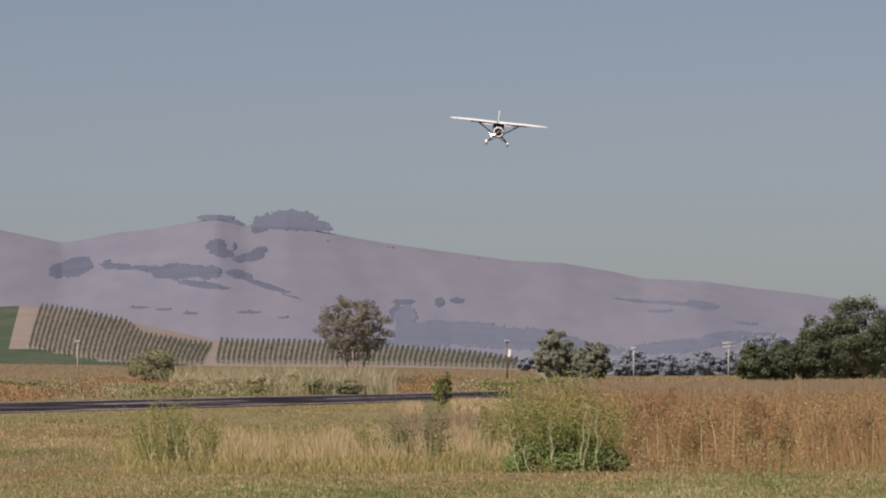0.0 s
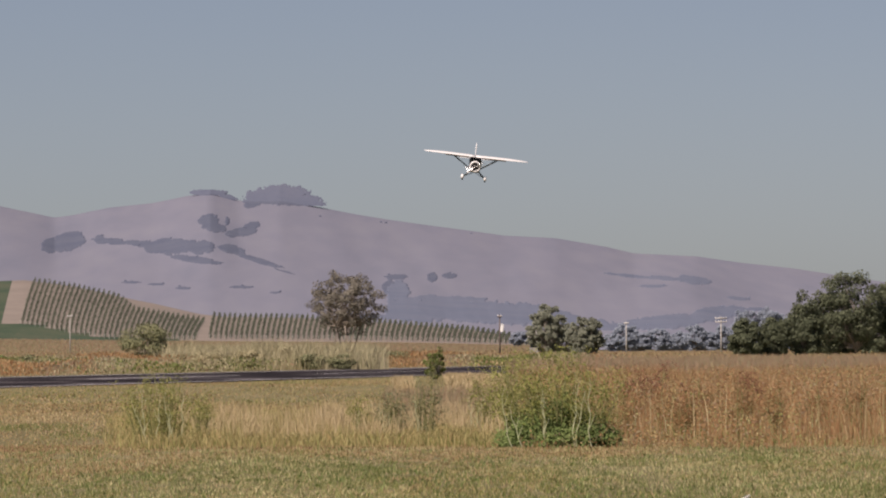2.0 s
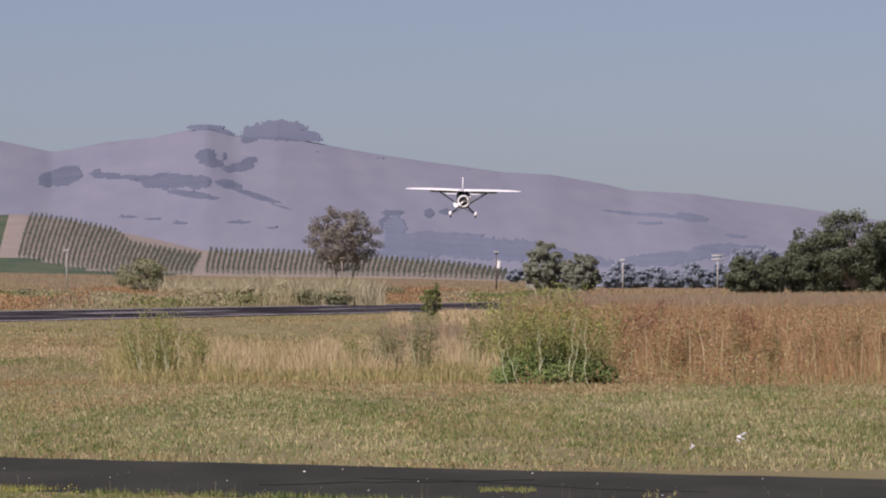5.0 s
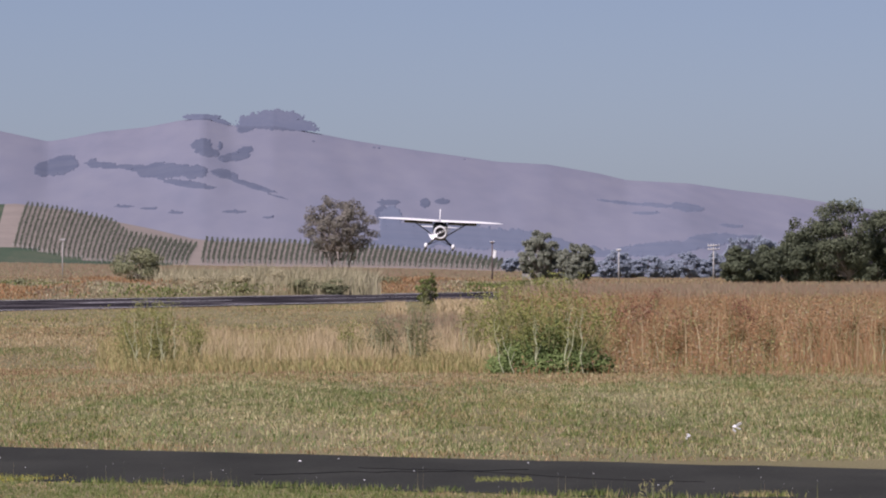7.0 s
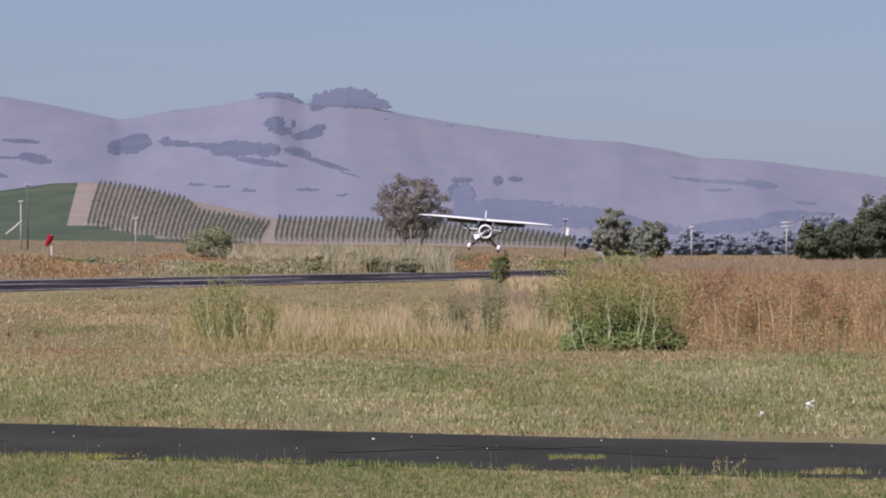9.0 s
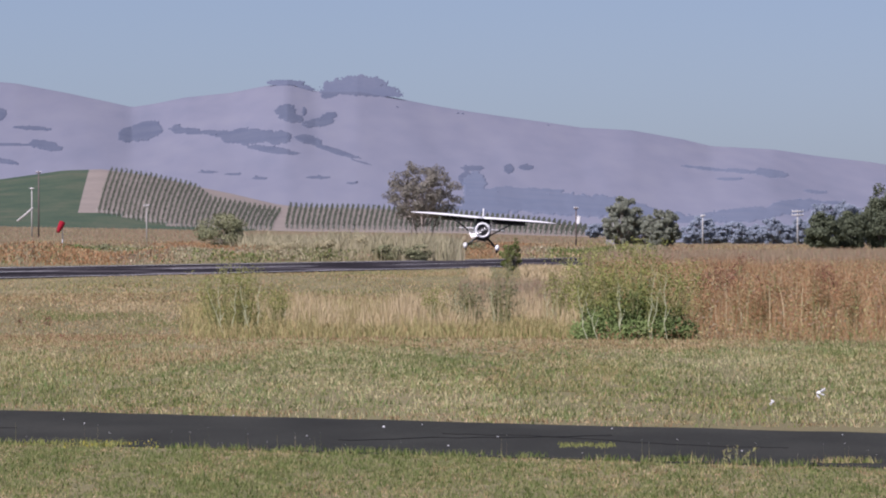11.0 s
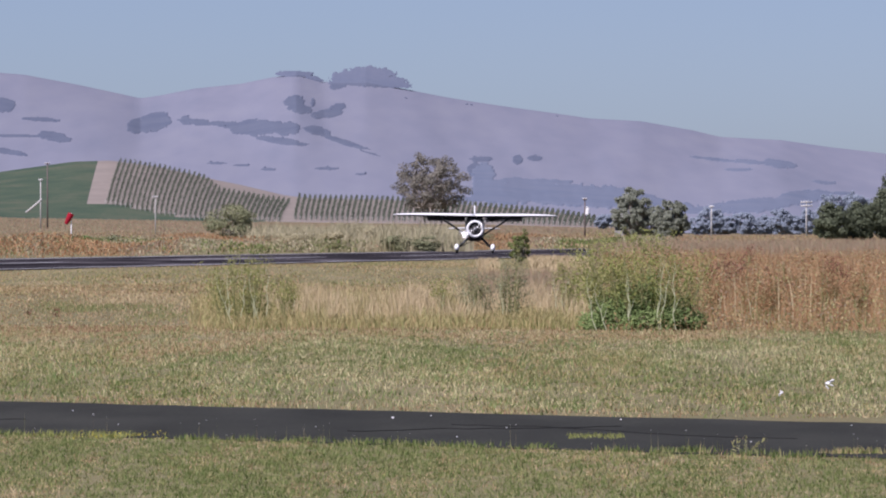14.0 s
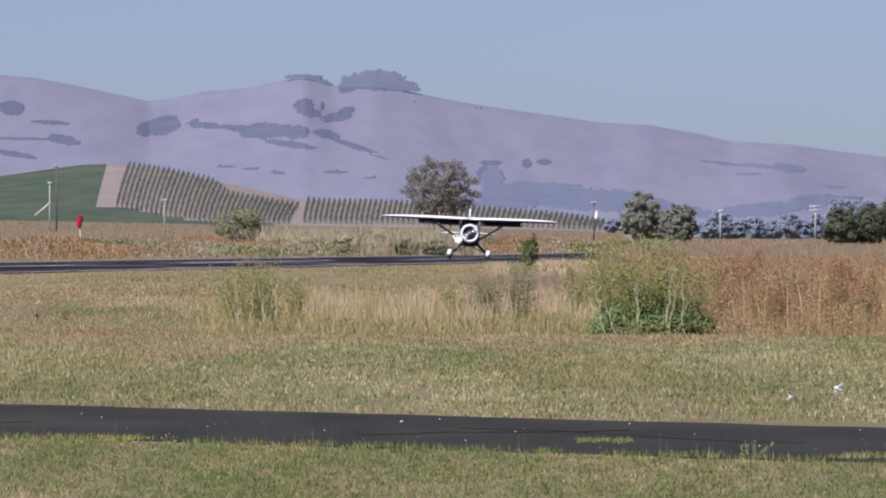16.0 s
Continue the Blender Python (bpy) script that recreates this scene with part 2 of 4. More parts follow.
# ---- the ground, one sheet to the horizon ----
def make_ground():
    fine_u = list(range(-1000, 1241, 10))
    angles = [u / K for u in fine_u]
    wide = [a for a in np.linspace(angles[-1] + 0.02, 2 * math.pi + angles[0] - 0.02, 70)]
    angles += wide
    ds = [0.5, 5, 12, 20, 28, 36, 42, 46, 50, 54, 58, 62, 66, 70, 75, 80, 86, 92, 98, 105, 112, 120, 130, 140, 155, 170, 190, 210,
          235, 260, 290, 320, 350, 390, 430, 480, 530, 600, 680, 760, 850, 950, 1100, 1300, 1500, 1800, 2050, 2300, 2450]
    ds += [V0 + 20 * i for i in range(1, 18)] + [2850, 2900, 3000, 3150, 3300, 3700, 4200, 4900]
    verts, faces, idx = [], [], []
    n = len(angles)
    for d in ds:
        for a in angles:
            if abs(a) < 0.2 or a > 6.1:
                a2 = a if a < 3 else a - 2 * math.pi
                x, y = math.tan(a2) * d, d
            else:
                x, y = math.sin(a) * d, math.cos(a) * d
            if (abs(a) < 0.2 or a > 6.1) and d > V0:
                x += 26 * min(1, (d - V0) / (V1 - V0)) / K * d
            if a > 0.2 and a < 6.1:
                z = 0.0
            else:
                z = land(x, y) if d < 3300 else -1.0
            verts.append((x, y, z))
    for i in range(len(ds) - 1):
        for k in range(n):
            k2 = (k + 1) % n
            faces.append((i * n + k, i * n + k2, (i + 1) * n + k2, (i + 1) * n + k))
            u = fine_u[k] if k < len(fine_u) else 9999
            d = ds[i]
            m = 0
            if V0 - 40 <= d < 2900 and u < 420:
                m = 1 if u >= -622 else 2
            if u < -300 and V0 - 400 <= d < V0 + 340 * 0.23 * min(1, max(0.04, (-420 - u) / 160)):
                m = 2
            idx.append(m)
    verts.append((0, 0, 0))
    for k in range(n):
        faces.append((len(verts) - 1, (k + 1) % n, k))
        idx.append(0)
    ob = new("ground", mesh_of("ground", verts, faces, (M_field, M_soil, M_crop), True, idx))
    tagged(ob, "flat airfield ground of mown dry grass rising to a far vineyard slope", "ground", kind="structure")


def make_range():
    us = list(range(-3000, -1000, 100)) + list(range(-1000, 1250, 9)) + list(range(1250, 3001, 100))
    ds = [H0 + (H1 - H0) * i / 60 for i in range(61)] + [4560, 4640, 4740, 4850]
    verts, faces = [], []
    for d in ds:
        for u in us:
            v = hill_rise(u, d)
            z = EYE + v / K * min(d, H1)
            if d > H1:
                z *= 1 - 0.5 * (d - H1) / 350
            verts.append((u / K * d, d, z))
    n = len(us)
    for i in range(len(ds) - 1):
        for k in range(n - 1):
            faces.append((i * n + k, i * n + k + 1, (i + 1) * n + k + 1, (i + 1) * n + k))
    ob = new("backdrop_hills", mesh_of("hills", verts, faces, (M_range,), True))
    tagged(ob, "long range of dry grassy hills, summer haze painted in as mauve", "hills", kind="structure")


make_ground()
make_range()


# ---- paving ----
def slab(name, corners, height, mat, label, category, steps=1):
    """A paved strip between two edges, each a list of plan points."""
    left, right = corners
    verts, faces = [], []
    for (a, b) in zip(left, right):
        verts += [(a[0], a[1], height), (b[0], b[1], height), (a[0], a[1], -0.1), (b[0], b[1], -0.1)]
    for i in range(len(left) - 1):
        o, p = 4 * i, 4 * i + 4
        faces += [(o, o + 1, p + 1, p), (o + 2, o, p, p + 2), (o + 1, o + 3, p + 3, p + 1)]
    ob = new(name, mesh_of(name, verts, faces, (mat,)))
    return tagged(ob, label, category, kind="structure")


def along(x0, y0, wx, wy, s):
    return x0 + wx * s, y0 + wy * s


# the near taxiway runs obliquely in front of the camera
rnd = random.Random(5)
far_edge = [(along(0, 58.75, 0.727, -0.687, s)[0], along(0, 58.75, 0.727, -0.687, s)[1] + rnd.uniform(-.12, .12)) for s in np.linspace(-45, 45, 181)]
near_edge = [(along(0, 49.7, 0.735, -0.66, s)[0], along(0, 49.7, 0.735, -0.66, s)[1] + rnd.uniform(-.18, .18)) for s in np.linspace(-45, 45, 181)]
slab("taxiway", (near_edge, far_edge), 0.012, M_asphalt, "narrow dark asphalt taxiway with weedy ragged edges", "taxiway")

# worn seams and cracks along the taxiway
M_tar = material("tar_seam", ((0.009, 0.009, 0.009), (0.018, 0.017, 0.016)), 1.0, 0.8, spec=0.05)


def seam(s0, s1, w, drift, wide):
    """A wandering dark seam; w: its share of the way across."""
    left, right = [], []
    for s in np.linspace(s0, s1, 40):
        a, b = along(0, 49.7, 0.735, -0.66, s), along(0, 58.75, 0.727, -0.687, s)
        f = w + drift * (s - s0) / (s1 - s0) + 0.05 * noise.noise((s * 1.1, w * 9, 1.0)) + 0.02 * noise.noise((s * 4, w * 9, 5.0))
        g = f + wide * (0.5 + 0.5 * abs(noise.noise((s * 1.7, w, 8.0)))) / 9
        left.append((a[0] + (b[0] - a[0]) * f, a[1] + (b[1] - a[1]) * f))
        right.append((a[0] + (b[0] - a[0]) * g, a[1] + (b[1] - a[1]) * g))
    slab("taxiway_seam", (left, right), 0.016, M_tar, "dark wandering crack in worn asphalt", "crack")


for s0, s1, w, drift, wide in ((-9, -5, 0.25, 0.12, 0.12), (-1, 2.2, 0.30, 0.4, 0.12), (0.2, 4, 0.62, -0.2, 0.1), (6, 11, 0.2, 0.1, 0.12)):
    seam(s0, s1, w, drift, wide)

# the runway, beyond the mown grass
RW = (0.2117, 0.9773)
RN = (-RW[1], RW[0])


def runway_point(s, w):
    return -18.7 + RW[0] * s + RN[0] * w, 268 + RW[1] * s + RN[1] * w


ss = np.linspace(-160, 420, 100)
slab("runway", ([runway_point(s, 31) for s in ss], [runway_point(s, rnd.uniform(-.3, .3)) for s in ss]), 0.03, M_runway,
     "dark asphalt runway lying beyond the mown grass", "runway")
for w, wide in ((1.4, 0.45), (28.4, 0.9)):
    slab("runway_edge_line", ([runway_point(s, w + wide) for s in ss], [runway_point(s, w) for s in ss]), 0.036, M_line,
         "worn white runway edge line", "line")
for s in range(-150, 400, 60):
    slab("runway_centre_line", ([runway_point(q, 15.6) for q in (s, s + 36)], [runway_point(q, 15.0) for q in (s, s + 36)]), 0.036, M_line,
         "worn white dashed runway centre line", "line")

# ---- vegetation ----
def scatter(rng, n, u0, u1, d0, d1):
    """n places spread evenly over the ground between two bearings and two distances."""
    d = np.sqrt(rng.uniform(d0 ** 2, d1 ** 2, n))
    return np.stack([rng.uniform(u0, u1, n) / K * d, d], 1)


def patchy(p, size, seed):
    """0 to 1, in soft patches of about that size."""
    return np.array([0.5 + 0.5 * noise.noise((x / size, y / size / 8, seed)) for x, y in p])


def ground_z(p):
    return np.array([land(x, y) for x, y in p]) if p[:, 1].max() > 64 else np.zeros(len(p))


def blades(name, p, height, width, mat, label, rng, lean=0.35, bent=False, category="grass", z=None, kind="stuff"):
    """Single blades or stalks at the places p."""
    n = len(p)
    z = ground_z(p) if z is None else z
    h = height * rng.uniform(0.45, 1.15, n) if np.isscalar(height) else height
    a, b = rng.uniform(0, 2 * np.pi, n), rng.uniform(0, 2 * np.pi, n)
    w = width * rng.uniform(0.6, 1.3, n) * 0.5
    base = np.column_stack([p, z - 0.01])
    side = np.column_stack([np.cos(a) * w, np.sin(a) * w * 0.6, np.zeros(n)])
    tilt = rng.uniform(0.1, 1, n) * lean * h
    tip = base + np.column_stack([np.cos(b) * tilt, np.sin(b) * tilt, h])
    if not bent:
        v = np.stack([base - side, base + side, tip], 1).reshape(-1, 3)
        f = np.arange(3 * n).reshape(-1, 3)
    else:
        mid = base + (tip - base) * 0.6 - np.column_stack([np.cos(b) * tilt * 0.25, np.sin(b) * tilt * 0.25, np.zeros(n)])
        v = np.stack([base - side, base + side, mid - side * 0.8, mid + side * 0.8, tip], 1).reshape(-1, 3)
        o = (np.arange(n) * 5)[:, None]
        f = [tuple(q) for q in np.concatenate([o + [[0, 1, 3]], o + [[0, 3, 2]], o + [[2, 3, 4]]]).tolist()]
    ob = new(name, mesh_of(name, v, f, (mat,)))
    if kind:
        tagged(ob, label, category, kind=kind)
    return ob


def leaves_mesh(name, centres, size, rng, mat, flat=0.0, up=0.0, facing=None, loose=0.6):
    """A leaf of two triangles at each centre; facing: the way that each one's face tends to look."""
    n = len(centres)
    if facing is None:
        d1 = rng.normal(size=(n, 3))
        d1[:, 2] = d1[:, 2] * (1 - flat) + up
    else:
        f = np.asarray(facing) + rng.normal(size=(n, 3)) * loose
        d1 = np.cross(f, rng.normal(size=(n, 3)))
    d1 /= np.linalg.norm(d1, axis=1)[:, None] + 1e-9
    d2 = np.cross(d1, rng.normal(size=(n, 3)) if facing is None else f)
    d2 /= np.linalg.norm(d2, axis=1)[:, None] + 1e-9
    s = (size * rng.uniform(0.5, 1.3, n))[:, None]
    c = np.asarray(centres)
    v = np.stack([c - d1 * s, c + d2 * s * 0.42, c + d1 * s, c - d2 * s * 0.42], 1).reshape(-1, 3)
    f = np.arange(4 * n).reshape(-1, 4)
    return mesh_of(name, v, f, (mat,))


def ball(rng, n, hollow=0.5):
    v = rng.normal(size=(n, 3))
    v /= np.linalg.norm(v, axis=1)[:, None]
    return v * (rng.uniform(hollow ** 3, 1, n) ** (1 / 3))[:, None]


def tree(name, place, height, spread, leaf_mat, bark, label, seed, crown_from=0.3, clumps=26, leaves=180, leaf=0.3, trunks=1,
         category="tree", clump_size=0.24, lop=0.0, depth=None, loose=0.45, sunny=0.0):
    """Tapered trunk and limbs, and a ragged crown of leaves in clumps at the limbs' ends."""
    rng = np.random.default_rng(seed)
    base = empty(name, place)
    tagged(base, label, category)
    bm = bmesh.new()
    tops = []
    depth = depth or spread
    for k in range(clumps):
        q = ball(rng, 1, 0.35)[0]
        zc = crown_from + (1 - crown_from) * (0.5 + 0.5 * q[2])
        r = 0.5 * (1 - clump_size)
        tops.append(Vector((q[0] * spread * r * 2 * 0.5 + lop * (zc - 0.6) * spread, q[1] * depth * r, zc * height * (1 - clump_size * 0.35))))
    for k in range(trunks):
        a = 2 * math.pi * k / trunks + seed
        foot = Vector((math.cos(a), math.sin(a), 0)) * (0.05 * spread if trunks > 1 else 0)
        fork = foot * 3 + Vector((rng.normal() * 0.03 * spread, rng.normal() * 0.03 * spread, height * (crown_from + 0.08)))
        r0 = 0.022 * height / trunks ** 0.4
        tube(bm, [foot - Vector((0, 0, 0.2)), foot + (fork - foot) * 0.5 + Vector((rng.normal() * .02 * spread, 0, 0)), fork], [r0, r0 * 0.8, r0 * 0.65], 7)
        for t in tops[k::trunks]:
            mid = fork + (t - fork) * 0.5 + Vector((rng.normal(), rng.normal(), rng.normal() * 0.5)) * 0.04 * spread
            tube(bm, [fork, mid, t], [r0 * 0.45, r0 * 0.3, r0 * 0.1], 5, False)
    part("trunk", bm, bark, base)
    pts, ways = [], []
    heart = np.array((0, 0, height * (crown_from + 1) * 0.5))
    for t in tops:
        s = clump_size * rng.uniform(0.6, 1.15)
        b = ball(rng, int(leaves * (s / clump_size) ** 2), 0.25)
        pts.append(np.array(t) + b * [s * spread * 0.5, s * depth * 0.5, s * height * 0.36])
        out = (np.array(t) - heart) / [spread * 0.5, depth * 0.5, height * 0.4]
        ways.append((b * 0.6 + out * 0.6 + np.array((0, 0, 0.35))) * (1 - sunny) + np.array((-0.15, -0.8, 0.5)) * sunny)
    part("crown", leaves_mesh("crown", np.concatenate(pts), leaf, rng, leaf_mat, facing=np.concatenate(ways), loose=loose), leaf_mat, base)
    return base


def grove(name, spots, mat, label, seed, crown=2.6, leaf=0.8, per=22, rim=1.0):
    """Far wood on the range: a ragged canopy with single crowns on the skyline. spots: bearing, rise, half-width, half-height, trees, slope."""
    rng = np.random.default_rng(seed)
    pts, ways, verts, faces = [], [], [], []

    def on_hill(uu, vv):
        top = interp(uu, RIDGE) - 2
        d = hill_far(uu, min(vv, top))
        lift = max(0, vv - top) / K * d
        return Vector((uu / K * (d + 1.4 * lift), d + 1.4 * lift, EYE + hill_rise(uu, d) / K * d + lift * 1.03))

    spots = [(u, v - 2, ru, rv, n, slope) for u, v, ru, rv, n, slope in spots]

    def wooded(uu, vv):
        best = max(1.25 - ((uu - u) / ru) ** 2 - ((vv - v - slope * (uu - u) / ru) / rv) ** 2 for u, v, ru, rv, n, slope in spots)
        return best > -1 and best + 0.5 * noise.noise((uu / 13, vv / 8, seed)) + 0.45 * noise.noise((uu / 4.5, vv / 5, seed + 3)) > 0

    # a canopy draped over the slope, cell by cell where trees stand
    places = {}

    def corner(i, j):
        if (i, j) not in places:
            p = on_hill(i * 1.8, j * 1.25)
            places[i, j] = len(verts)
            verts.append((p.x, p.y, p.z + crown * (0.1 + 0.04 * noise.noise((p.x / 6, p.y / 60, seed)))))
        return places[i, j]

    for i in range(int((min(q[0] - q[2] for q in spots) - 12) / 1.8), int((max(q[0] + q[2] for q in spots) + 12) / 1.8)):
        for j in range(int((min(q[1] - q[3] - abs(q[5]) for q in spots) - 6) / 1.25), int((max(q[1] + q[3] + abs(q[5]) for q in spots) + 6) / 1.25)):
            if wooded((i + 0.5) * 1.8, (j + 0.5) * 1.25):
                faces.append((corner(i, j), corner(i + 1, j), corner(i + 1, j + 1), corner(i, j + 1)))
    met = [0] * len(verts)
    for f in faces:
        for i in f:
            met[i] += 1
    verts = [(x, y, z - (crown * 0.16 if met[i] < 4 else 0)) for i, (x, y, z) in enumerate(verts)]
    for u, v, ru, rv, n, slope in spots:
        for k in range(max(2, int(n * 0.6))):
            a, q = rng.uniform(0, 2 * math.pi), rng.uniform(0.72, 1.08)
            uu, vv = u + ru * q * math.cos(a), v + rv * q * math.sin(a) + slope * q * math.cos(a)
            if k > 0 and (n > 2 or rng.uniform() < rim):
                continue
            p = on_hill(uu, vv)
            r = crown * rng.uniform(0.15, 0.4)
            b = ball(rng, per, 0.1)
            pts.append(np.array(p) + np.array((0, 0, r * 0.3)) + b * [r, r, r * 0.7])
            ways.append(b * 0.1 + np.array((-0.1, -0.8, 0.3)))
    me = leaves_mesh(name, np.concatenate(pts), leaf, rng, mat, facing=np.concatenate(ways), loose=0.06)
    bm = bmesh.new()
    bm.from_mesh(me)
    vs = [bm.verts.new(q) for q in verts]
    for f in faces:
        bm.faces.new([vs[i] for i in f]).smooth = True
    bm.to_mesh(me)
    bm.free()
    return tagged(new(name, me), label, "trees", kind="stuff")


GROVES = (
    ("oak_grove", "dense oak grove crowning the summit of a dry hill", ((-115, 267, 64, 11, 70, -3), (-118, 275, 50, 15, 55, 0), (-168, 262, 16, 10, 10, 4), (-68, 264, 24, 7, 12, -6))),
    ("oak_grove", "thin line of oaks along a hill crest", ((-247, 279, 32, 5, 22, 0), (-214, 272, 18, 4, 8, -5))),
    ("oak_grove", "rounded oak grove on a dry hillside", ((-506, 190, 34, 15, 60, 4), (-486, 198, 20, 14, 28, 0))),
    ("oak_grove", "ragged belt of oaks across a dry hillside", ((-420, 194, 30, 6, 24, -2), (-372, 190, 26, 5, 20, -2), (-318, 184, 46, 13, 60, 0), (-262, 182, 24, 12, 26, 0), (-270, 160, 44, 6, 22, -6), (-440, 198, 8, 8, 8, 0))),
    ("oak_grove", "small oak copse in a hillside fold", ((-246, 228, 18, 13, 22, 0), (-232, 215, 18, 7, 12, 0), (-214, 228, 5, 7, 4, 0))),
    ("oak_grove", "small oak copse in a hillside fold", ((-190, 208, 26, 8, 26, 3), (-172, 218, 16, 8, 14, 4))),
    ("oak_grove", "slanting strip of oaks along a gully", ((-206, 178, 22, 8, 18, -4), (-160, 158, 40, 5, 30, -12), (-112, 138, 18, 2, 8, -5))),
    ("oak_grove", "oak copse on a dry hill shoulder", ((-764, 224, 22, 13, 26, 0), (-694, 199, 34, 4, 18, -2), (-672, 168, 26, 9, 20, -4), (-740, 170, 50, 3, 16, -1), (-760, 143, 38, 5, 14, -6))),
    ("oak_scrub", "scattered oak scrub low on a dry hillside", ((-384, 121, 16, 2.5, 6, 0), (-340, 117, 14, 2.5, 6, 0), (-294, 110, 14, 3, 6, 0), (-190, 111, 22, 3, 10, 0), (-130, 101, 10, 2, 4, 0))),
    ("oak_copse", "pair of round oak copses on a dry slope", ((84, 127, 20, 5, 14, 0), (148, 126, 9, 8, 9, 0), (178, 129, 13, 5, 9, 0), (76, 108, 16, 12, 16, 0))),
    ("oak_scrub", "row of single oaks on a hill ridge", ((-50, 236, 2, 1, 0.5, 0), (50, 226, 8, 0.5, 1, -2), (72, 222, 6, 0.5, 0.7, -1), (218, 203, 4, 0.5, 0.5, 0))),
    ("oak_scrub", "dark scrub streak on a far slope", ((500, 126, 44, 3, 22, -5), (610, 118, 30, 7, 18, -4), (560, 122, 30, 4, 14, -3), (690, 85, 22, 3, 9, -2), (720, 66, 20, 3, 8, 0), (540, 108, 24, 3, 8, 0))),
)
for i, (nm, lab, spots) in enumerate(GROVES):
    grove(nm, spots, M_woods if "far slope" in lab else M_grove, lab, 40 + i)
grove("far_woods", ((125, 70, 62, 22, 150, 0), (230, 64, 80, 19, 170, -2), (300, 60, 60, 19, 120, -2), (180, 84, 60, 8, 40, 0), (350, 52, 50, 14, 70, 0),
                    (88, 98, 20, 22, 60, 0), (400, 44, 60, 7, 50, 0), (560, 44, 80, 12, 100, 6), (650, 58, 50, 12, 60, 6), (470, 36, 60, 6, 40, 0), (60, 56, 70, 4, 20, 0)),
      M_woods, "belt of woods at the foot of the hills, tinted blue-grey for haze", 70, crown=3.6, rim=0.9)


# ---- vineyard ----
def vine_row(u_foot, u_top, s0, s1, seed):
    """One trained row, a ragged hedge on low trunks that runs up the slope."""
    rng = np.random.default_rng(seed)
    pts = []
    n = int((s1 - s0) * 1100) + 50
    s = rng.uniform(s0, s1, n)
    d = V0 + (V1 - V0) * s
    u = u_foot + (u_top - u_foot) * s ** 1.25
    x = u / K * d + rng.normal(0, 0.22, n)
    z = np.array([land(a, b) for a, b in zip(x, d)]) + rng.uniform(0.2, 2.0, n) * rng.uniform(0.75, 1.1, n)
    ob = empty("vine_row", (0, 0, 0))
    part("foliage", leaves_mesh("foliage", np.column_stack([x, d, z]), 0.4, rng, M_vine, up=0.6), M_vine, ob)
    bm = bmesh.new()
    foot = Vector((u_foot / K * (V0 + (V1 - V0) * s0), V0 + (V1 - V0) * s0, 0))
    foot.z = land(foot.x, foot.y)
    tube(bm, [foot - Vector((0, 0, 0.2)), foot + Vector((0, 0, 1.8))], [0.1, 0.1], 6)
    part("end_post", bm, M_pole, ob)
    return tagged(ob, "trained row of green grapevines running up a bare slope", "vine row", "rows of the vineyard")


k = 0
for u in np.arange(-576, -268, 8.75):
    low = 0.23 * min(1, max(0, (-420 - u) / 160)) + 0.01
    cut = 1.0 if u < -430 else 1.0 - 0.27 * min(1, (u + 430) / 40)
    vine_row(u - 5, u + 22, low, cut, 300 + k)
    k += 1
for u in np.arange(-242, 330, 9.15):
    vine_row(u - 4, u + 5, 0.08, 1.0, 300 + k)
    k += 1

# ---- trees of the middle distance ----
tree("gum_tree", at(-4, 900), 13.3, 12.3, M_gum, M_bark, "grey-brown open-crowned gum tree with pale forking trunks", 11, 0.28, 150, 80, 0.2, 6, clump_size=0.13)
tree("round_bush_tree", at(-356, 560), 4.3, 6.8, M_sage, M_bark, "low round grey-green shrub tree with bare stems below", 12, 0.22, 40, 150, 0.13, 6, "shrub", 0.28)
tree("oak_tree", at(350, 1150), 9.6, 8.6, M_mid, M_bark, "open tree beside a farm house, leaves paled for haze", 13, 0.0, 150, 75, 0.28, 3, clump_size=0.15, loose=0.6, sunny=0.35)
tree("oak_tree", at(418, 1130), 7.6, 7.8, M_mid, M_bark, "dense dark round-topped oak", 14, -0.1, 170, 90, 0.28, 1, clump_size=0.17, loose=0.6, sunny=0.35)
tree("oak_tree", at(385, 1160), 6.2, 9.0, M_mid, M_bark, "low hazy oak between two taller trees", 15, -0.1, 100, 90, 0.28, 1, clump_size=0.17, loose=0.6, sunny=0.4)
tree("bushy_tree", at(708, 880), 5.7, 6.6, M_dark, M_bark, "dense dark green bushy tree at a field edge", 16, -0.1, 90, 150, 0.26, 1, clump_size=0.27)
tree("bushy_tree", at(752, 885), 6.3, 6.4, M_dark, M_bark, "dense dark green bushy tree at a field edge", 22, -0.1, 80, 150, 0.26, 1, clump_size=0.27)
tree("bushy_tree", at(806, 890), 9.6, 7.0, M_dark, M_bark, "tall dense dark green tree at a field edge", 17, -0.1, 100, 150, 0.26, 1, clump_size=0.25)
tree("bushy_tree", at(880, 900), 13.2, 13.5, M_dark, M_bark, "tallest dark green tree of a field-edge clump", 18, 0.0, 130, 150, 0.27, 2, clump_size=0.22)
tree("bushy_tree", at(985, 905), 12.0, 12.0, M_dark, M_bark, "broad dark green tree with pale trunks", 19, 0.15, 100, 150, 0.27, 4, clump_size=0.23)
tree("bushy_tree", at(1070, 890), 10.4, 12.0, M_dark, M_bark, "dense dark green tree at a field edge", 20, 0.0, 90, 150, 0.27, 2, clump_size=0.25)
tree("bushy_tree", at(940, 925), 8.6, 9.0, M_dark, M_bark, "low dark tree filling a clump", 24, -0.1, 80, 150, 0.27, 1, clump_size=0.27)
tree("bushy_tree", at(850, 940), 9.0, 13.0, M_dark, M_bark, "low dark tree filling a clump", 23, -0.1, 80, 150, 0.27, 1, clump_size=0.27)
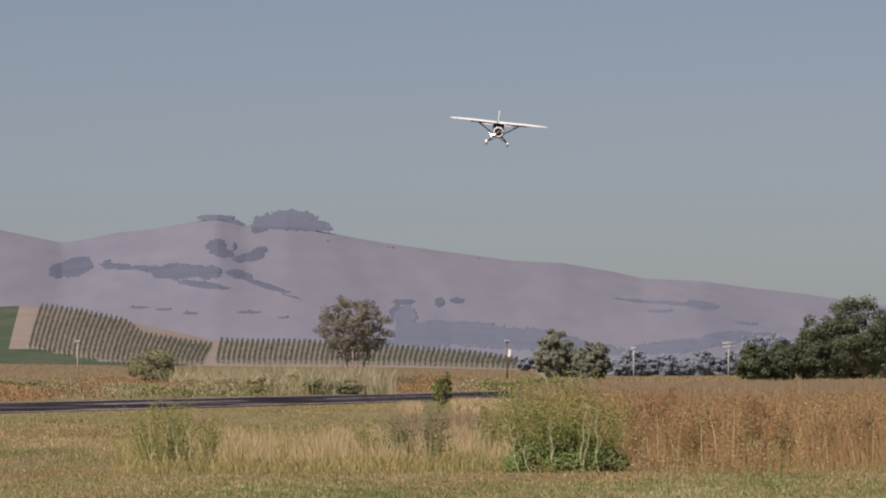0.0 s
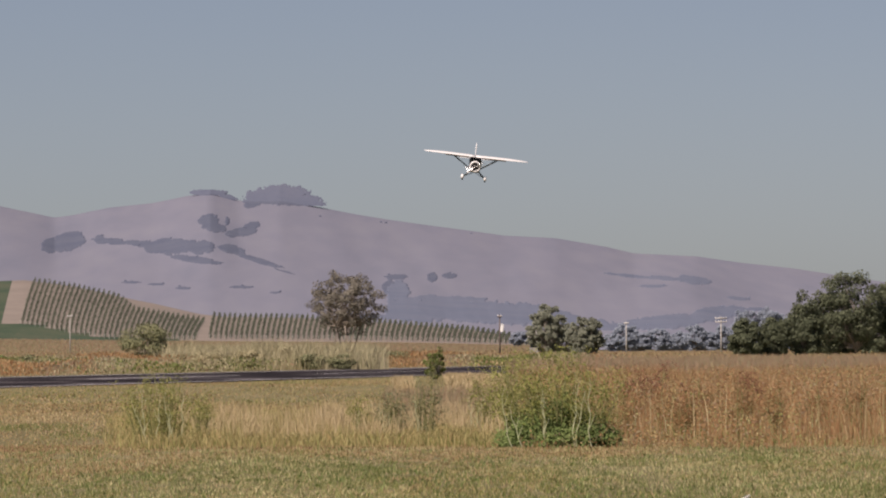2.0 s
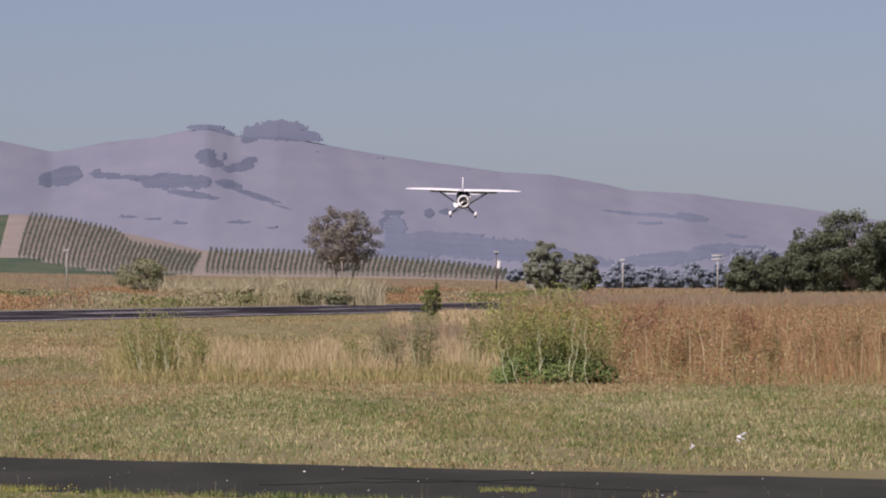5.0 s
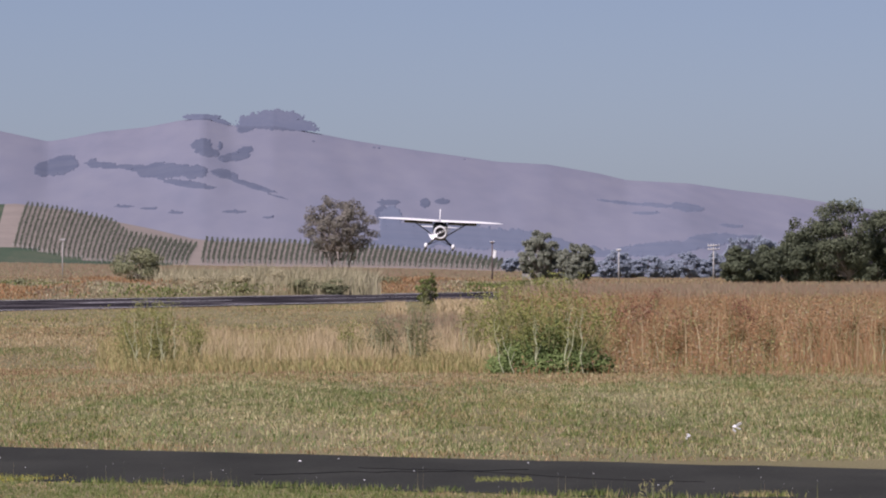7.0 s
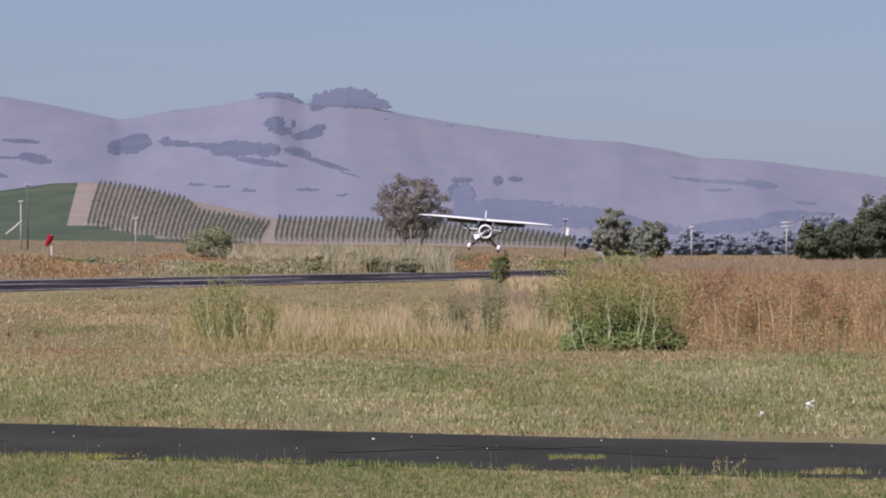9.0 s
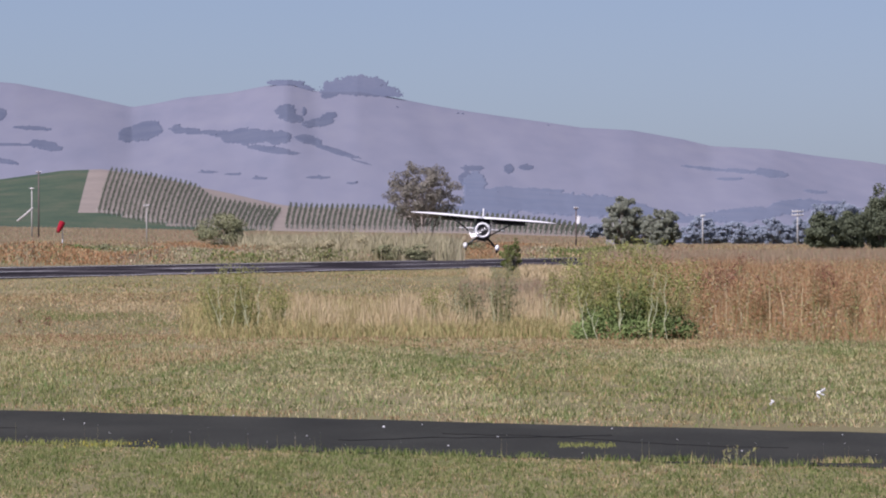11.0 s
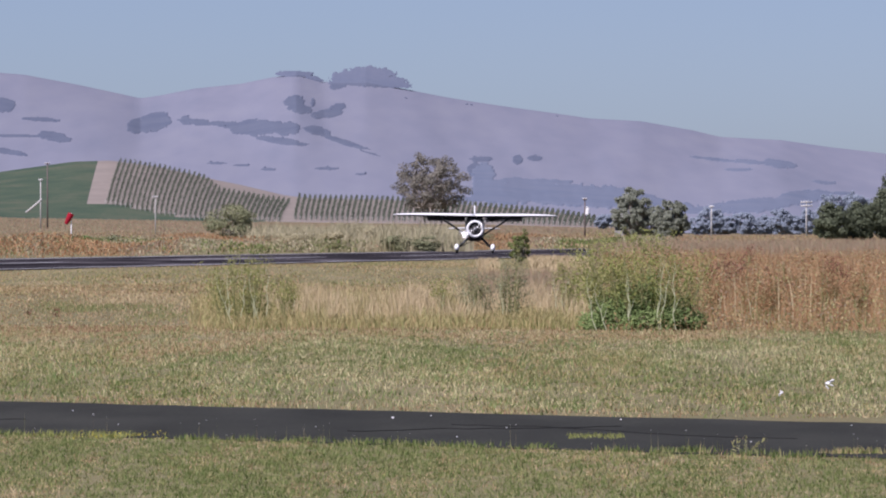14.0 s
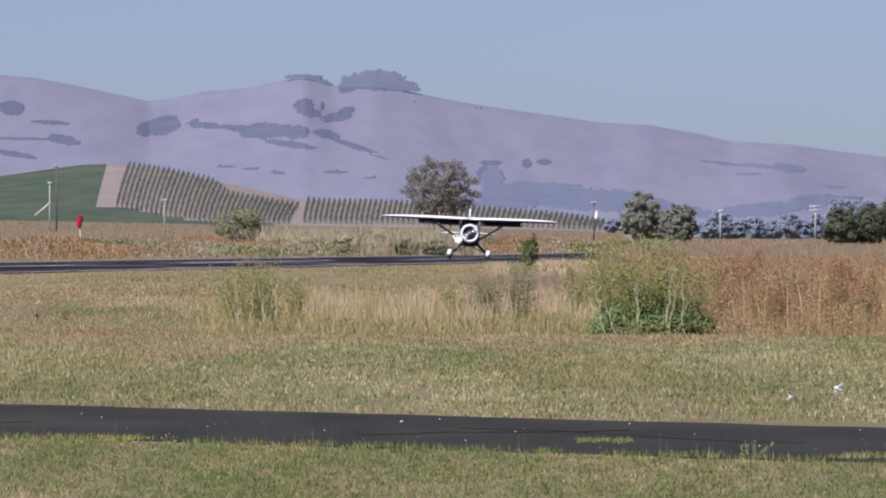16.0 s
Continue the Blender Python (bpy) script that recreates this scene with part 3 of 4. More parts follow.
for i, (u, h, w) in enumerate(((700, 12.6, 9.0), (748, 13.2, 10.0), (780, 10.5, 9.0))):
    tree("hazy_tree", at(u, 1700), h, w, M_haze, M_bark, "grey-green tree rising behind darker ones, leaves tinted for haze", 21 + 60 * i, 0.05, 110, 80, 0.42, 1, clump_size=0.17, depth=8, loose=0.4, sunny=0.6)
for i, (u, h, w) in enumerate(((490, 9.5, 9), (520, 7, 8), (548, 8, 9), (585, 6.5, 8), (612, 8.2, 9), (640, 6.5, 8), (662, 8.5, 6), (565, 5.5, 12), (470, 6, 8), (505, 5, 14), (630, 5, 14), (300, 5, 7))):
    tree("distant_tree", at(u, 1850 + 20 * (i % 4)), h, w, M_haze, M_bark, "distant tree beyond the fields, blue haze in its leaf colour", 80 + i, 0.02, 80, 60, 0.42, 1, clump_size=0.18, depth=7, loose=0.4, sunny=0.6)
tree("dark_shrub", at(152, 328), 1.9, 1.5, M_lush, M_bark, "small upright dark green shrub beside the runway", 30, 0.0, 60, 70, 0.06, 2, "shrub", 0.2)

# ---- grass and weeds, far to near ----
rng = np.random.default_rng(3)


def keep(p, chance):
    return p[rng.uniform(0, 1, len(p)) < chance]


def fade(p, u0, u1, soft):
    """1 between two bearings, falling softly to 0 at both."""
    u = p[:, 0] / p[:, 1] * K
    return np.clip((u - u0) / soft, 0, 1) * np.clip((u1 - u) / soft, 0, 1)


def across(p):
    """Distance across the runway from its near edge."""
    return (p[:, 0] + 18.7) * RN[0] + (p[:, 1] - 268) * RN[1]


# rough herbage beyond the runway
def herbage(name, p, tall, size, mat, label):
    z = ground_z(p) + tall * (0.3 + 0.9 * patchy(p, 6, 91.0)) * rng.uniform(0, 1, len(p)) ** 0.8
    tagged(new(name, leaves_mesh(name, np.column_stack([p, z]), size, rng, mat, up=2.4)), label, "weeds", kind="stuff")


p = scatter(rng, 210000, -1000, 1200, 375, 640)
p = p[across(p) > 32.5]
sort = 0.75 * patchy(p, 9, 5.0) + 0.25 * patchy(p, 3, 6.0) + rng.uniform(-0.05, 0.05, len(p))
for nm, q, tall, m, lab in (("far_green_weeds", sort < 0.43, 1.3, M_lush, "patches of green weeds beyond the runway"),
                            ("far_straw_weeds", (sort >= 0.43) & (sort < 0.49), 1.3, M_reed, "patches of bleached weeds beyond the runway"),
                            ("far_rusty_weeds", (sort >= 0.49) & (sort < 0.56), 1.3, M_far, "tall rusty dry weeds beyond the runway"),
                            ("far_dock_weeds", sort >= 0.56, 1.5, M_dock, "patches of orange dock beyond the runway")):
    herbage(nm, p[q], tall, 0.12, m, lab)
p = scatter(rng, 60000, -1000, 1200, 520, 1300)
herbage("far_olive_weeds", keep(p, (patchy(p, 20, 19.0) - 0.3) * 4), 0.7, 0.14, M_brown, "olive herbage of the far field")
p = scatter(rng, 90000, -1000, 1200, 690, 2060)
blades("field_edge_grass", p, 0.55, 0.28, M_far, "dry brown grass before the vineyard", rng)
p = scatter(rng, 80000, -340, 70, 490, 600)
p = keep(p, (patchy(p, 4, 8.0) - 0.25) * 2 * fade(p, -345, 75, 110))
blades("reed_bed", p, 2.5 * rng.uniform(0.35, 1, len(p)) * (0.45 + 0.9 * patchy(p, 2.2, 18.0)), 0.07, M_reed, "tall straw-coloured reeds in a ditch", rng, 0.6, bent=True)
for i, (u, d, h, w, m) in enumerate(((-62, 492, 1.7, 3.4, M_sage), (-250, 490, 1.8, 4.0, M_reed), (-12, 490, 1.3, 3.2, M_sage), (-125, 500, 2.3, 3.6, M_reed), (-640, 500, 1.7, 4, M_green), (-560, 510, 1.5, 3, M_sage),
                                     (-180, 488, 1.9, 3, M_reed), (60, 560, 1.9, 6, M_sage), (-300, 492, 1.8, 4, M_reed))):
    tree("ditch_shrub", at(u, d), h, w, m, M_bark, "rounded grey-green shrub in the ditch beyond the runway", 120 + i, 0.0, 22, 120, 0.10, 3, "shrub", 0.34)

# weed fields on this side
p = scatter(rng, 125000, 300, 1200, 104, 300)
p = p[across(p) < -1]
p = keep(p, 0.1 + 0.75 * patchy(p, 4, 2.0))
blades("rusty_weed_field", p, rng.uniform(0.4, 1.1, len(p)) * (0.35 + 0.95 * patchy(p, 2.2, 75.0)) * np.clip((p[:, 1] - 101) / 16, 0.2, 1), 0.012, M_dock, "field of tall rusty dock and dry stalks", rng, 0.55, bent=True)
p = scatter(rng, 215000, 300, 1200, 104.5, 260)
p = p[across(p) < -1]
p = keep(p, (patchy(p, 3, 72.0) - 0.25) * 1.8)
c = np.column_stack([p, ground_z(p) + (0.35 + 1.0 * patchy(p, 1.3, 73.0)) * np.clip((p[:, 1] - 101) / 16, 0.25, 1) * rng.uniform(0.03, 1, len(p)) ** 0.8])
sort = patchy(p, 2.6, 77.0) + rng.uniform(-0.3, 0.3, len(p))
for nm, q, m, lab in (("rusty_seed_heads", sort > 0.48, M_dock, "rusty seed heads of dock over a field"),
                      ("faded_seed_heads", (sort > 0.34) & (sort <= 0.48), M_far, "faded brown weeds tangled over a field"),
                      ("olive_weed_leaves", sort <= 0.34, M_olive, "olive weed leaves tangled over a field")):
    tagged(new(nm, leaves_mesh(nm, c[q], 0.032, rng, m, up=0.35)), lab, "weeds", kind="stuff")
p = scatter(rng, 600, 280, 1200, 111, 170)
blades("pale_stalks", p, 1.05 * rng.uniform(0.5, 1.1, len(p)), 0.02, M_straw, "pale dead stalks standing in rusty weeds", rng, 0.35, bent=True)
p = scatter(rng, 16000, 330, 1200, 112, 190)
blades("green_weed_patches", keep(p, (patchy(p, 5, 12.0) - 0.5) * 2), 0.7, 0.014, M_olive, "yellow-green weeds among rusty dock", rng, 0.5, bent=True)
p = scatter(rng, 60000, 230, 1200, 280, 480)
p = p[(across(p) < -1) & (p[:, 0] / p[:, 1] * K > 250 + 90 * (patchy(p, 20, 61.0) - 0.3))]
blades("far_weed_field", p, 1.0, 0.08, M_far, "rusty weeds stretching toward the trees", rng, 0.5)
p = scatter(rng, 70000, -1000, 360, 111, 200)
blades("near_stubble", keep(p, 0.3 + 0.6 * patchy(p, 3, 13.0)), 0.055, 0.028, M_brown, "short dry olive stubble", rng, 0.9)
p = scatter(rng, 60000, -1000, 360, 150, 380)
p = p[across(p) < -0.5]
blades("mown_stubble", keep(p, 0.25 + 0.7 * patchy(p, 6, 3.0)), 0.07, 0.035, M_olive, "short mown dry grass beside the runway", rng, 0.7)
p = scatter(rng, 22000, -1000, 360, 118, 330)
p = p[across(p) < -0.5]
blades("mown_green", keep(p, (patchy(p, 7, 14.0) - 0.5) * 5), 0.10, 0.05, M_verge, "green patches in mown grass beside the runway", rng, 0.7)
p = scatter(rng, 26000, -1000, 100, 150, 330)
p = p[across(p) < -0.5]
blades("mown_brown", keep(p, (patchy(p, 5, 101.0) - 0.38) * 3), 0.09, 0.05, M_brown, "brown patches in mown grass", rng, 0.8)
p = scatter(rng, 26000, -860, -390, 165, 225)
blades("mown_straw", keep(p, (patchy(p, 2.0, 103.0) - 0.52) * 4 * fade(p, -900, -380, 120)), 0.03, 0.06, M_straw, "bleached streaks of mown straw", rng, 1.2)
p = scatter(rng, 125000, -440, 360, 108, 155)
blades("olive_undergrowth", keep(p, (0.15 + 0.9 * patchy(p, 1.8, 105.0)) * fade(p, -440, 360, 140)), 0.28, 0.013, M_olive, "tangled olive-brown undergrowth", rng, 0.9, bent=True)
p = scatter(rng, 46000, -330, 330, 112, 150)
blades("tall_dry_grass", keep(p, (patchy(p, 0.8, 4.0) - 0.5) * 3.0 * fade(p, -330, 330, 90)), 0.55, 0.013, M_straw, "tall straw-coloured dry grass", rng, 0.5, bent=True)
p = scatter(rng, 2600, -240, 340, 111.5, 124)
p = keep(p, (patchy(p, 0.5, 133.0) - 0.5) * 5)
blades("tall_straw_stems", p, 0.85 * rng.uniform(0.4, 1, len(p)), 0.013, M_straw, "single tall bleached stems leaning in clumps", rng, 0.35)
p = scatter(rng, 20000, 60, 330, 125, 210)
blades("rusty_grass_patch", keep(p, (patchy(p, 3.5, 24.0) - 0.35) * 3), 0.45, 0.015, M_far, "patch of rusty grass among straw", rng, 0.5, bent=True)
p = scatter(rng, 80000, -1000, 1200, 107, 130)
far_left = np.clip((p[:, 0] / p[:, 1] * K + 480) / 120, 0.25, 1)
p = p[rng.uniform(0, 1, len(p)) < far_left * np.clip((patchy(p, 1.6, 6.0) - 0.4) * 1.6, 0, 1)]
blades("rough_green_grass", p, 0.19 * rng.uniform(0.3, 1.1, len(p)) * np.clip((p[:, 0] / p[:, 1] * K + 480) / 120, 0.35, 1), 0.012, M_verge, "rough green and yellow grass", rng, 0.55, bent=True)

p = scatter(rng, 9000, 170, 275, 255, 330)
blades("straw_heap_grass", keep(p, (patchy(p, 2, 81.0) - 0.2) * 2), 0.42, 0.05, M_straw, "bleached straw grass heap by the runway", rng, 0.8, bent=True)
p = scatter(rng, 2500, 80, 112, 225, 245)
blades("straw_tussock", p, 0.62, 0.03, M_straw, "single bleached straw tussock", rng, 0.5, bent=True)
p = scatter(rng, 7000, -720, -330, 122, 165)
blades("bleached_grass", keep(p, (patchy(p, 2, 83.0) - 0.4) * 2 * fade(p, -720, -330, 190)), 0.10, 0.02, M_straw, "low patch of bleached grass", rng, 0.8, bent=True)

p = scatter(rng, 9000, -950, 1150, 107.0, 108.6)
blades("mow_edge_grass", keep(p, (patchy(p, 1.5, 121.0) - 0.25) * 2), 0.08, 0.012, M_brown, "brown grass fringe along the mown strip", rng, 0.8)
p = scatter(rng, 9000, -720, -420, 118, 150)
blades("left_green_patch", keep(p, (patchy(p, 2.0, 123.0) - 0.42) * 4 * fade(p, -720, -420, 80)), 0.09, 0.014, M_lush, "low green patches in mown grass", rng, 0.9)

# the mown strip by the taxiway
def tufts(c, count, wide):
    """Blade places gathered in tufts round the centres c."""
    n = len(c)
    return np.repeat(c, count, 0) + rng.normal(0, 1, (n * count, 2)) * [wide, wide * 1.6]


def tuft_grass(name, c, tall, count, wide, blade, mat, label, lean=0.9):
    """Grass that stands in tufts of uneven height."""
    h = np.repeat(tall * rng.uniform(0.35, 1.5, len(c)) ** 1.4, count) * rng.uniform(0.5, 1.1, len(c) * count)
    blades(name, tufts(c, count, wide), h, blade, mat, label, rng, lean)


p = scatter(rng, 62000, -950, 1150, 57, 113)
side = p[:, 1] - (58.75 - 0.945 * p[:, 0])
p, side = p[side > 0.03], side[side > 0.03]
tone = 0.75 * patchy(p, 3.2, 9.0) + 0.6 * patchy(p, 0.7, 19.0) - 0.17
bare = patchy(p, 1.5, 31.0) * 0.6 + patchy(p, 0.4, 33.0) * 0.5 + 0.2 * np.exp(-side / 2.0)
q = rng.uniform(0.46, 0.86, len(p)) > bare
p, tone, side = p[q], tone[q], side[q]
pick = rng.uniform(0.3, 0.7, len(p))
rust = (p[:, 1] - 86) / 16 + 2.8 * (patchy(p, 2.6, 41.0) - 0.52)
isb = (rng.uniform(0, 1, len(p)) < np.clip(rust + 3 * (p[:, 1] > 106.5), 0, 0.85)) | ((rng.uniform(0, 1, len(p)) < 0.55) & (side < 2.5))
lush = ~isb & (0.7 * patchy(p, 2.4, 45.0) + 0.45 * patchy(p, 0.5, 47.0) > rng.uniform(0.42, 0.86, len(p)))
dead = ~lush & (0.8 * patchy(p, 1.8, 115.0) + 0.3 * patchy(p, 0.4, 117.0) > rng.uniform(0.62, 0.95, len(p)))
rest = ~isb & ~lush & ~dead
tuft_grass("strip_pale_grass", p[rest & (tone < pick)], 0.042, 7, 0.045, 0.017, M_pale, "short grey-green and straw grass strip")
tuft_grass("strip_green_grass", p[rest & (tone >= pick)], 0.042, 7, 0.045, 0.017, M_verge, "short green and brown grass strip")
tuft_grass("strip_lush_grass", p[lush], 0.045, 7, 0.05, 0.017, M_lush, "lush green patches in the strip")
tuft_grass("strip_brown_grass", p[isb & ~dead], 0.04, 7, 0.045, 0.017, M_brown, "band of brown seeding grass")
tuft_grass("strip_dead_grass", p[dead], 0.032, 7, 0.06, 0.017, M_straw, "bleached dead grass in the strip", 1.3)
p = scatter(rng, 14000, -950, 700, 106.5, 113.5)
p = keep(p, np.clip((patchy(p, 2.2, 131.0) - 0.3) * 2.2, 0, 1) * (0.35 + 0.65 * fade(p, -1100, 250, 250)))
tuft_grass("mow_line_tufts", p, 0.03, 6, 0.06, 0.014, M_dockdark, "low dark red-brown tufts along the mown edge", 1.4)
p = scatter(rng, 42000, -950, 1150, 58, 112)
p = p[p[:, 1] > 58.9 - 0.945 * p[:, 0]]
p = keep(p, (patchy(p, 1.6, 111.0) - 0.25) * 2)
blades("strip_straw_strands", p, 0.085 * rng.uniform(0.3, 1.2, len(p)), 0.007, M_pale, "single bright straw strands in the strip", rng, 0.7, bent=True)
p = scatter(rng, 16000, -950, 1150, 58, 112)
p = p[p[:, 1] > 58.9 - 0.945 * p[:, 0]]
p = keep(p, (patchy(p, 0.8, 113.0) - 0.45) * 4)
blades("strip_dark_tufts", p, 0.10 * rng.uniform(0.4, 1.2, len(p)), 0.016, M_green, "small dark green tufts in the strip", rng, 1.0)
p = scatter(rng, 64000, -900, 1150, 38.5, 58)
p = p[p[:, 1] - (49.7 - 0.898 * p[:, 0]) < 0.0]
bare = patchy(p, 0.9, 51.0) * 0.6 + patchy(p, 0.25, 53.0) * 0.5
p = p[rng.uniform(0.52, 0.95, len(p)) > bare]
tone = 0.6 * patchy(p, 1.3, 57.0) + 0.5 * patchy(p, 0.3, 59.0)
q = tone < rng.uniform(0.40, 0.72, len(p))
lush = 0.7 * patchy(p, 0.8, 63.0) + 0.4 * patchy(p, 0.2, 65.0) > rng.uniform(0.26, 0.70, len(p))
dead = ~lush & (rng.uniform(0, 1, len(p)) < 0.3 * (patchy(p, 0.7, 67.0) > 0.52))
tuft_grass("verge_lush_grass", p[lush], 0.030, 7, 0.03, 0.011, M_lush, "lush green patches in the verge")
tuft_grass("verge_grass", p[q & ~lush & ~dead], 0.027, 7, 0.03, 0.011, M_verge, "short green and straw verge grass")
tuft_grass("verge_brown_grass", p[~q & ~lush & ~dead], 0.024, 7, 0.03, 0.011, M_brown, "short brown verge grass")
tuft_grass("verge_straw", p[dead], 0.022, 7, 0.04, 0.011, M_straw, "flattened straw in the verge", 1.5)

# ---- the aeroplane ----
def ellipse(y, cx, cz, rx, rz, n=24, power=2.0):
    out = []
    for k in range(n):
        a = 2 * math.pi * k / n
        c, s = math.cos(a), math.sin(a)
        e = 2 / power
        out.append((cx + rx * math.copysign(abs(c) ** e, c), y, cz + rz * math.copysign(abs(s) ** e, s)))
    return out


def airfoil(x, z, y0, chord, thick, n=9):
    top, low = [], []
    for k in range(n + 1):
        s = (1 - math.cos(math.pi * k / n)) / 2
        t = 5 * thick * chord * (0.2969 * math.sqrt(s) - 0.126 * s - 0.3516 * s * s + 0.2843 * s ** 3 - 0.1015 * s ** 4)
        camber = 0.05 * chord * 4 * s * (1 - s)
        top.append((x, y0 + s * chord, z + camber + t))
        low.append((x, y0 + s * chord, z + camber * 0.4 - t * 0.55))
    return top + low[::-1][1:-1]


def make_plane():
    """Nose towards -y; the origin is the middle of the cowling's mouth."""
    plane = empty("airplane", (0, 420, 1.6))
    tagged(plane, "high-wing radial-engined light airplane, white wing and cowl ring, dark body", "airplane")
    # body
    bm = bmesh.new()
    loft(bm, [ellipse(0.22, 0, 0, 0.50, 0.50), ellipse(0.5, 0, -0.05, 0.60, 0.60, power=2.2), ellipse(1.0, 0, -0.04, 0.64, 0.70, power=2.5), ellipse(1.5, 0, 0.14, 0.68, 0.90, power=3.2),
              ellipse(2.3, 0, 0.16, 0.68, 0.90, power=3.2), ellipse(3.4, 0, 0.10, 0.56, 0.66, power=2.6), ellipse(5.0, 0, 0.14, 0.34, 0.42),
              ellipse(6.6, 0, 0.22, 0.14, 0.24), ellipse(7.1, 0, 0.26, 0.05, 0.12)])
    part("fuselage", bm, M_pdark, plane)
    bm = bmesh.new()
    for x0, x1 in ((-0.54, -0.02), (0.02, 0.54)):
        vs = [bm.verts.new(q) for q in ((x0, 0.98, 0.62), (x1, 0.92, 0.62), (x1, 1.24, 1.0), (x0, 1.30, 1.0))]
        f = bm.faces.new(vs)
        bmesh.ops.extrude_face_region(bm, geom=[f])
    part("windscreen", bm, M_glass, plane, "dark glass windscreen", False)
    # cowling
    prof = [(0.44, 0.06), (0.47, 0.005), (0.53, -0.02), (0.585, 0.02), (0.61, 0.12), (0.615, 0.3), (0.60, 0.62), (0.57, 0.62), (0.56, 0.3), (0.47, 0.13)]
    bm = bmesh.new()
    n = 40
    rows = [[bm.verts.new((r * math.cos(2 * math.pi * k / n), y, r * math.sin(2 * math.pi * k / n))) for k in range(n)] for r, y in prof]
    for a, b in zip(rows, rows[1:] + rows[:1]):
        for k in range(n):
            bm.faces.new((a[k], a[(k + 1) % n], b[(k + 1) % n], b[k]))
    part("cowl_ring", bm, M_pwhite, plane, "glossy white engine cowl ring")
    # engine
    bm = bmesh.new()
    loft(bm, [ellipse(0.05, 0, 0, 0.10, 0.10, 16), ellipse(0.12, 0, 0, 0.18, 0.18, 16), ellipse(0.36, 0, 0, 0.20, 0.20, 16)])
    engine = part("engine", bm, M_engine, plane, "dark radial engine with finned cylinders")
    for k in range(9):
        a = 2 * math.pi * k / 9 + math.pi / 2
        bm = bmesh.new()
        pts, rad = [], []
        for i in range(11):
            r = 0.17 + 0.28 * i / 10
            pts.append((math.cos(a) * r, 0.22, math.sin(a) * r))
            rad.append(0.085 if i % 2 else 0.066)
        tube(bm, pts, rad, 8)
        part("cylinder", bm, M_engine, engine)
    # propeller, turning about y
    prop = part("propeller", loft(bmesh.new(), [ellipse(-0.22, 0, 0, 0.02, 0.02, 14), ellipse(-0.17, 0, 0, 0.075, 0.075, 14), ellipse(-0.02, 0, 0, 0.09, 0.09, 14), ellipse(0.06, 0, 0, 0.07, 0.07, 14)]),
                M_prop, plane, "two-bladed polished metal propeller")
    for sgn in (1, -1):
        rings = []
        for i in range(9):
            r = 0.05 + 1.12 * i / 8
            w = (0.05, 0.06, 0.085, 0.105, 0.11, 0.108, 0.10, 0.08, 0.03)[i]
            tw = radians(62 - 40 * i / 8)
            th = 0.03 * (1 - 0.8 * i / 8)
            rings.append([(sgn * (w * math.cos(q) * math.cos(tw) - th * math.sin(q) * math.sin(tw)), -0.1 + w * math.cos(q) * math.sin(tw) + th * math.sin(q) * math.cos(tw), sgn * r)
                          for q in (2 * math.pi * k / 8 for k in range(8))])
        part("blade", loft(bmesh.new(), rings), M_prop, prop)
    # wing
    for sgn in (1, -1):
        bm = bmesh.new()
        rings = []
        for s, ch, y0, th in ((0.0, 1.85, 0.95, 0.12), (0.6, 1.85, 0.95, 0.12), (1.5, 1.85, 0.95, 0.125), (3.3, 1.82, 0.97, 0.12), (4.4, 1.62, 1.03, 0.10), (5.1, 1.35, 1.12, 0.085), (5.5, 1.02, 1.24, 0.07), (5.72, 0.66, 1.42, 0.06), (5.79, 0.3, 1.6, 0.05)):
            rings.append(airfoil(sgn * s, 0.97 + 0.012 * s, y0, ch, th))
        loft(bm, rings)
        me = finish(bm, "wing", (M_pwhite, M_pdark))
        for f in me.polygons:
            if f.normal.z < -0.35:
                f.material_index = 1
        part("wing", me, None, plane, "white fabric wing with a dark underside")
        bm = bmesh.new()
        rings = []
        for s in (0.7, 1.4, 2.1, 2.8, 3.35):
            z = 0.93 + 0.012 * s
            rings.append([(sgn * s, 2.35, z + 0.03), (sgn * s, 2.86, z - 0.22), (sgn * s, 2.87, z - 0.24), (sgn * s, 2.36, z - 0.06)])
        loft(bm, rings)
        part("flap", bm, M_pdark, plane, "lowered dark wing flap")
        for y0, y1 in ((1.25, 1.35), (2.3, 1.75)):
            bm = bmesh.new()
            tube(bm, [(sgn * 0.6, y1, -0.32), (sgn * 2.6, y0, 0.98)], [0.05, 0.05], 8)
            part("wing_strut", bm, M_pdark, plane)
        bm = bmesh.new()
        tube(bm, [(sgn * 1.85, 1.3, 0.36), (sgn * 1.85, 1.35, 0.98)], [0.022, 0.022], 6)
        part("jury_strut", bm, M_pdark, plane)
        # undercarriage
        bm = bmesh.new()
        tube(bm, [(sgn * 0.36, 0.95, -0.50), (sgn * 0.80, 0.92, -0.92), (sgn * 1.22, 0.9, -1.30)], [0.095, 0.085, 0.07], 10)
        part("gear_leg", bm, M_pdark, plane)
        bm = bmesh.new()
        tube(bm, [(sgn * 1.16, 0.95, -1.25), (-sgn * 0.20, 1.25, -0.62)], [0.03, 0.03], 6)
        part("gear_brace", bm, M_pdark, plane)
        bm = bmesh.new()
        loft(bm, [ellipse(0.46, sgn * 1.26, -1.30, 0.03, 0.05, 14), ellipse(0.52, sgn * 1.26, -1.29, 0.13, 0.16, 14), ellipse(0.66, sgn * 1.26, -1.27, 0.17, 0.24, 14), ellipse(0.9, sgn * 1.26, -1.25, 0.17, 0.25, 14),
                  ellipse(1.15, sgn * 1.26, -1.24, 0.12, 0.17, 14), ellipse(1.5, sgn * 1.26, -1.22, 0.03, 0.04, 14)])
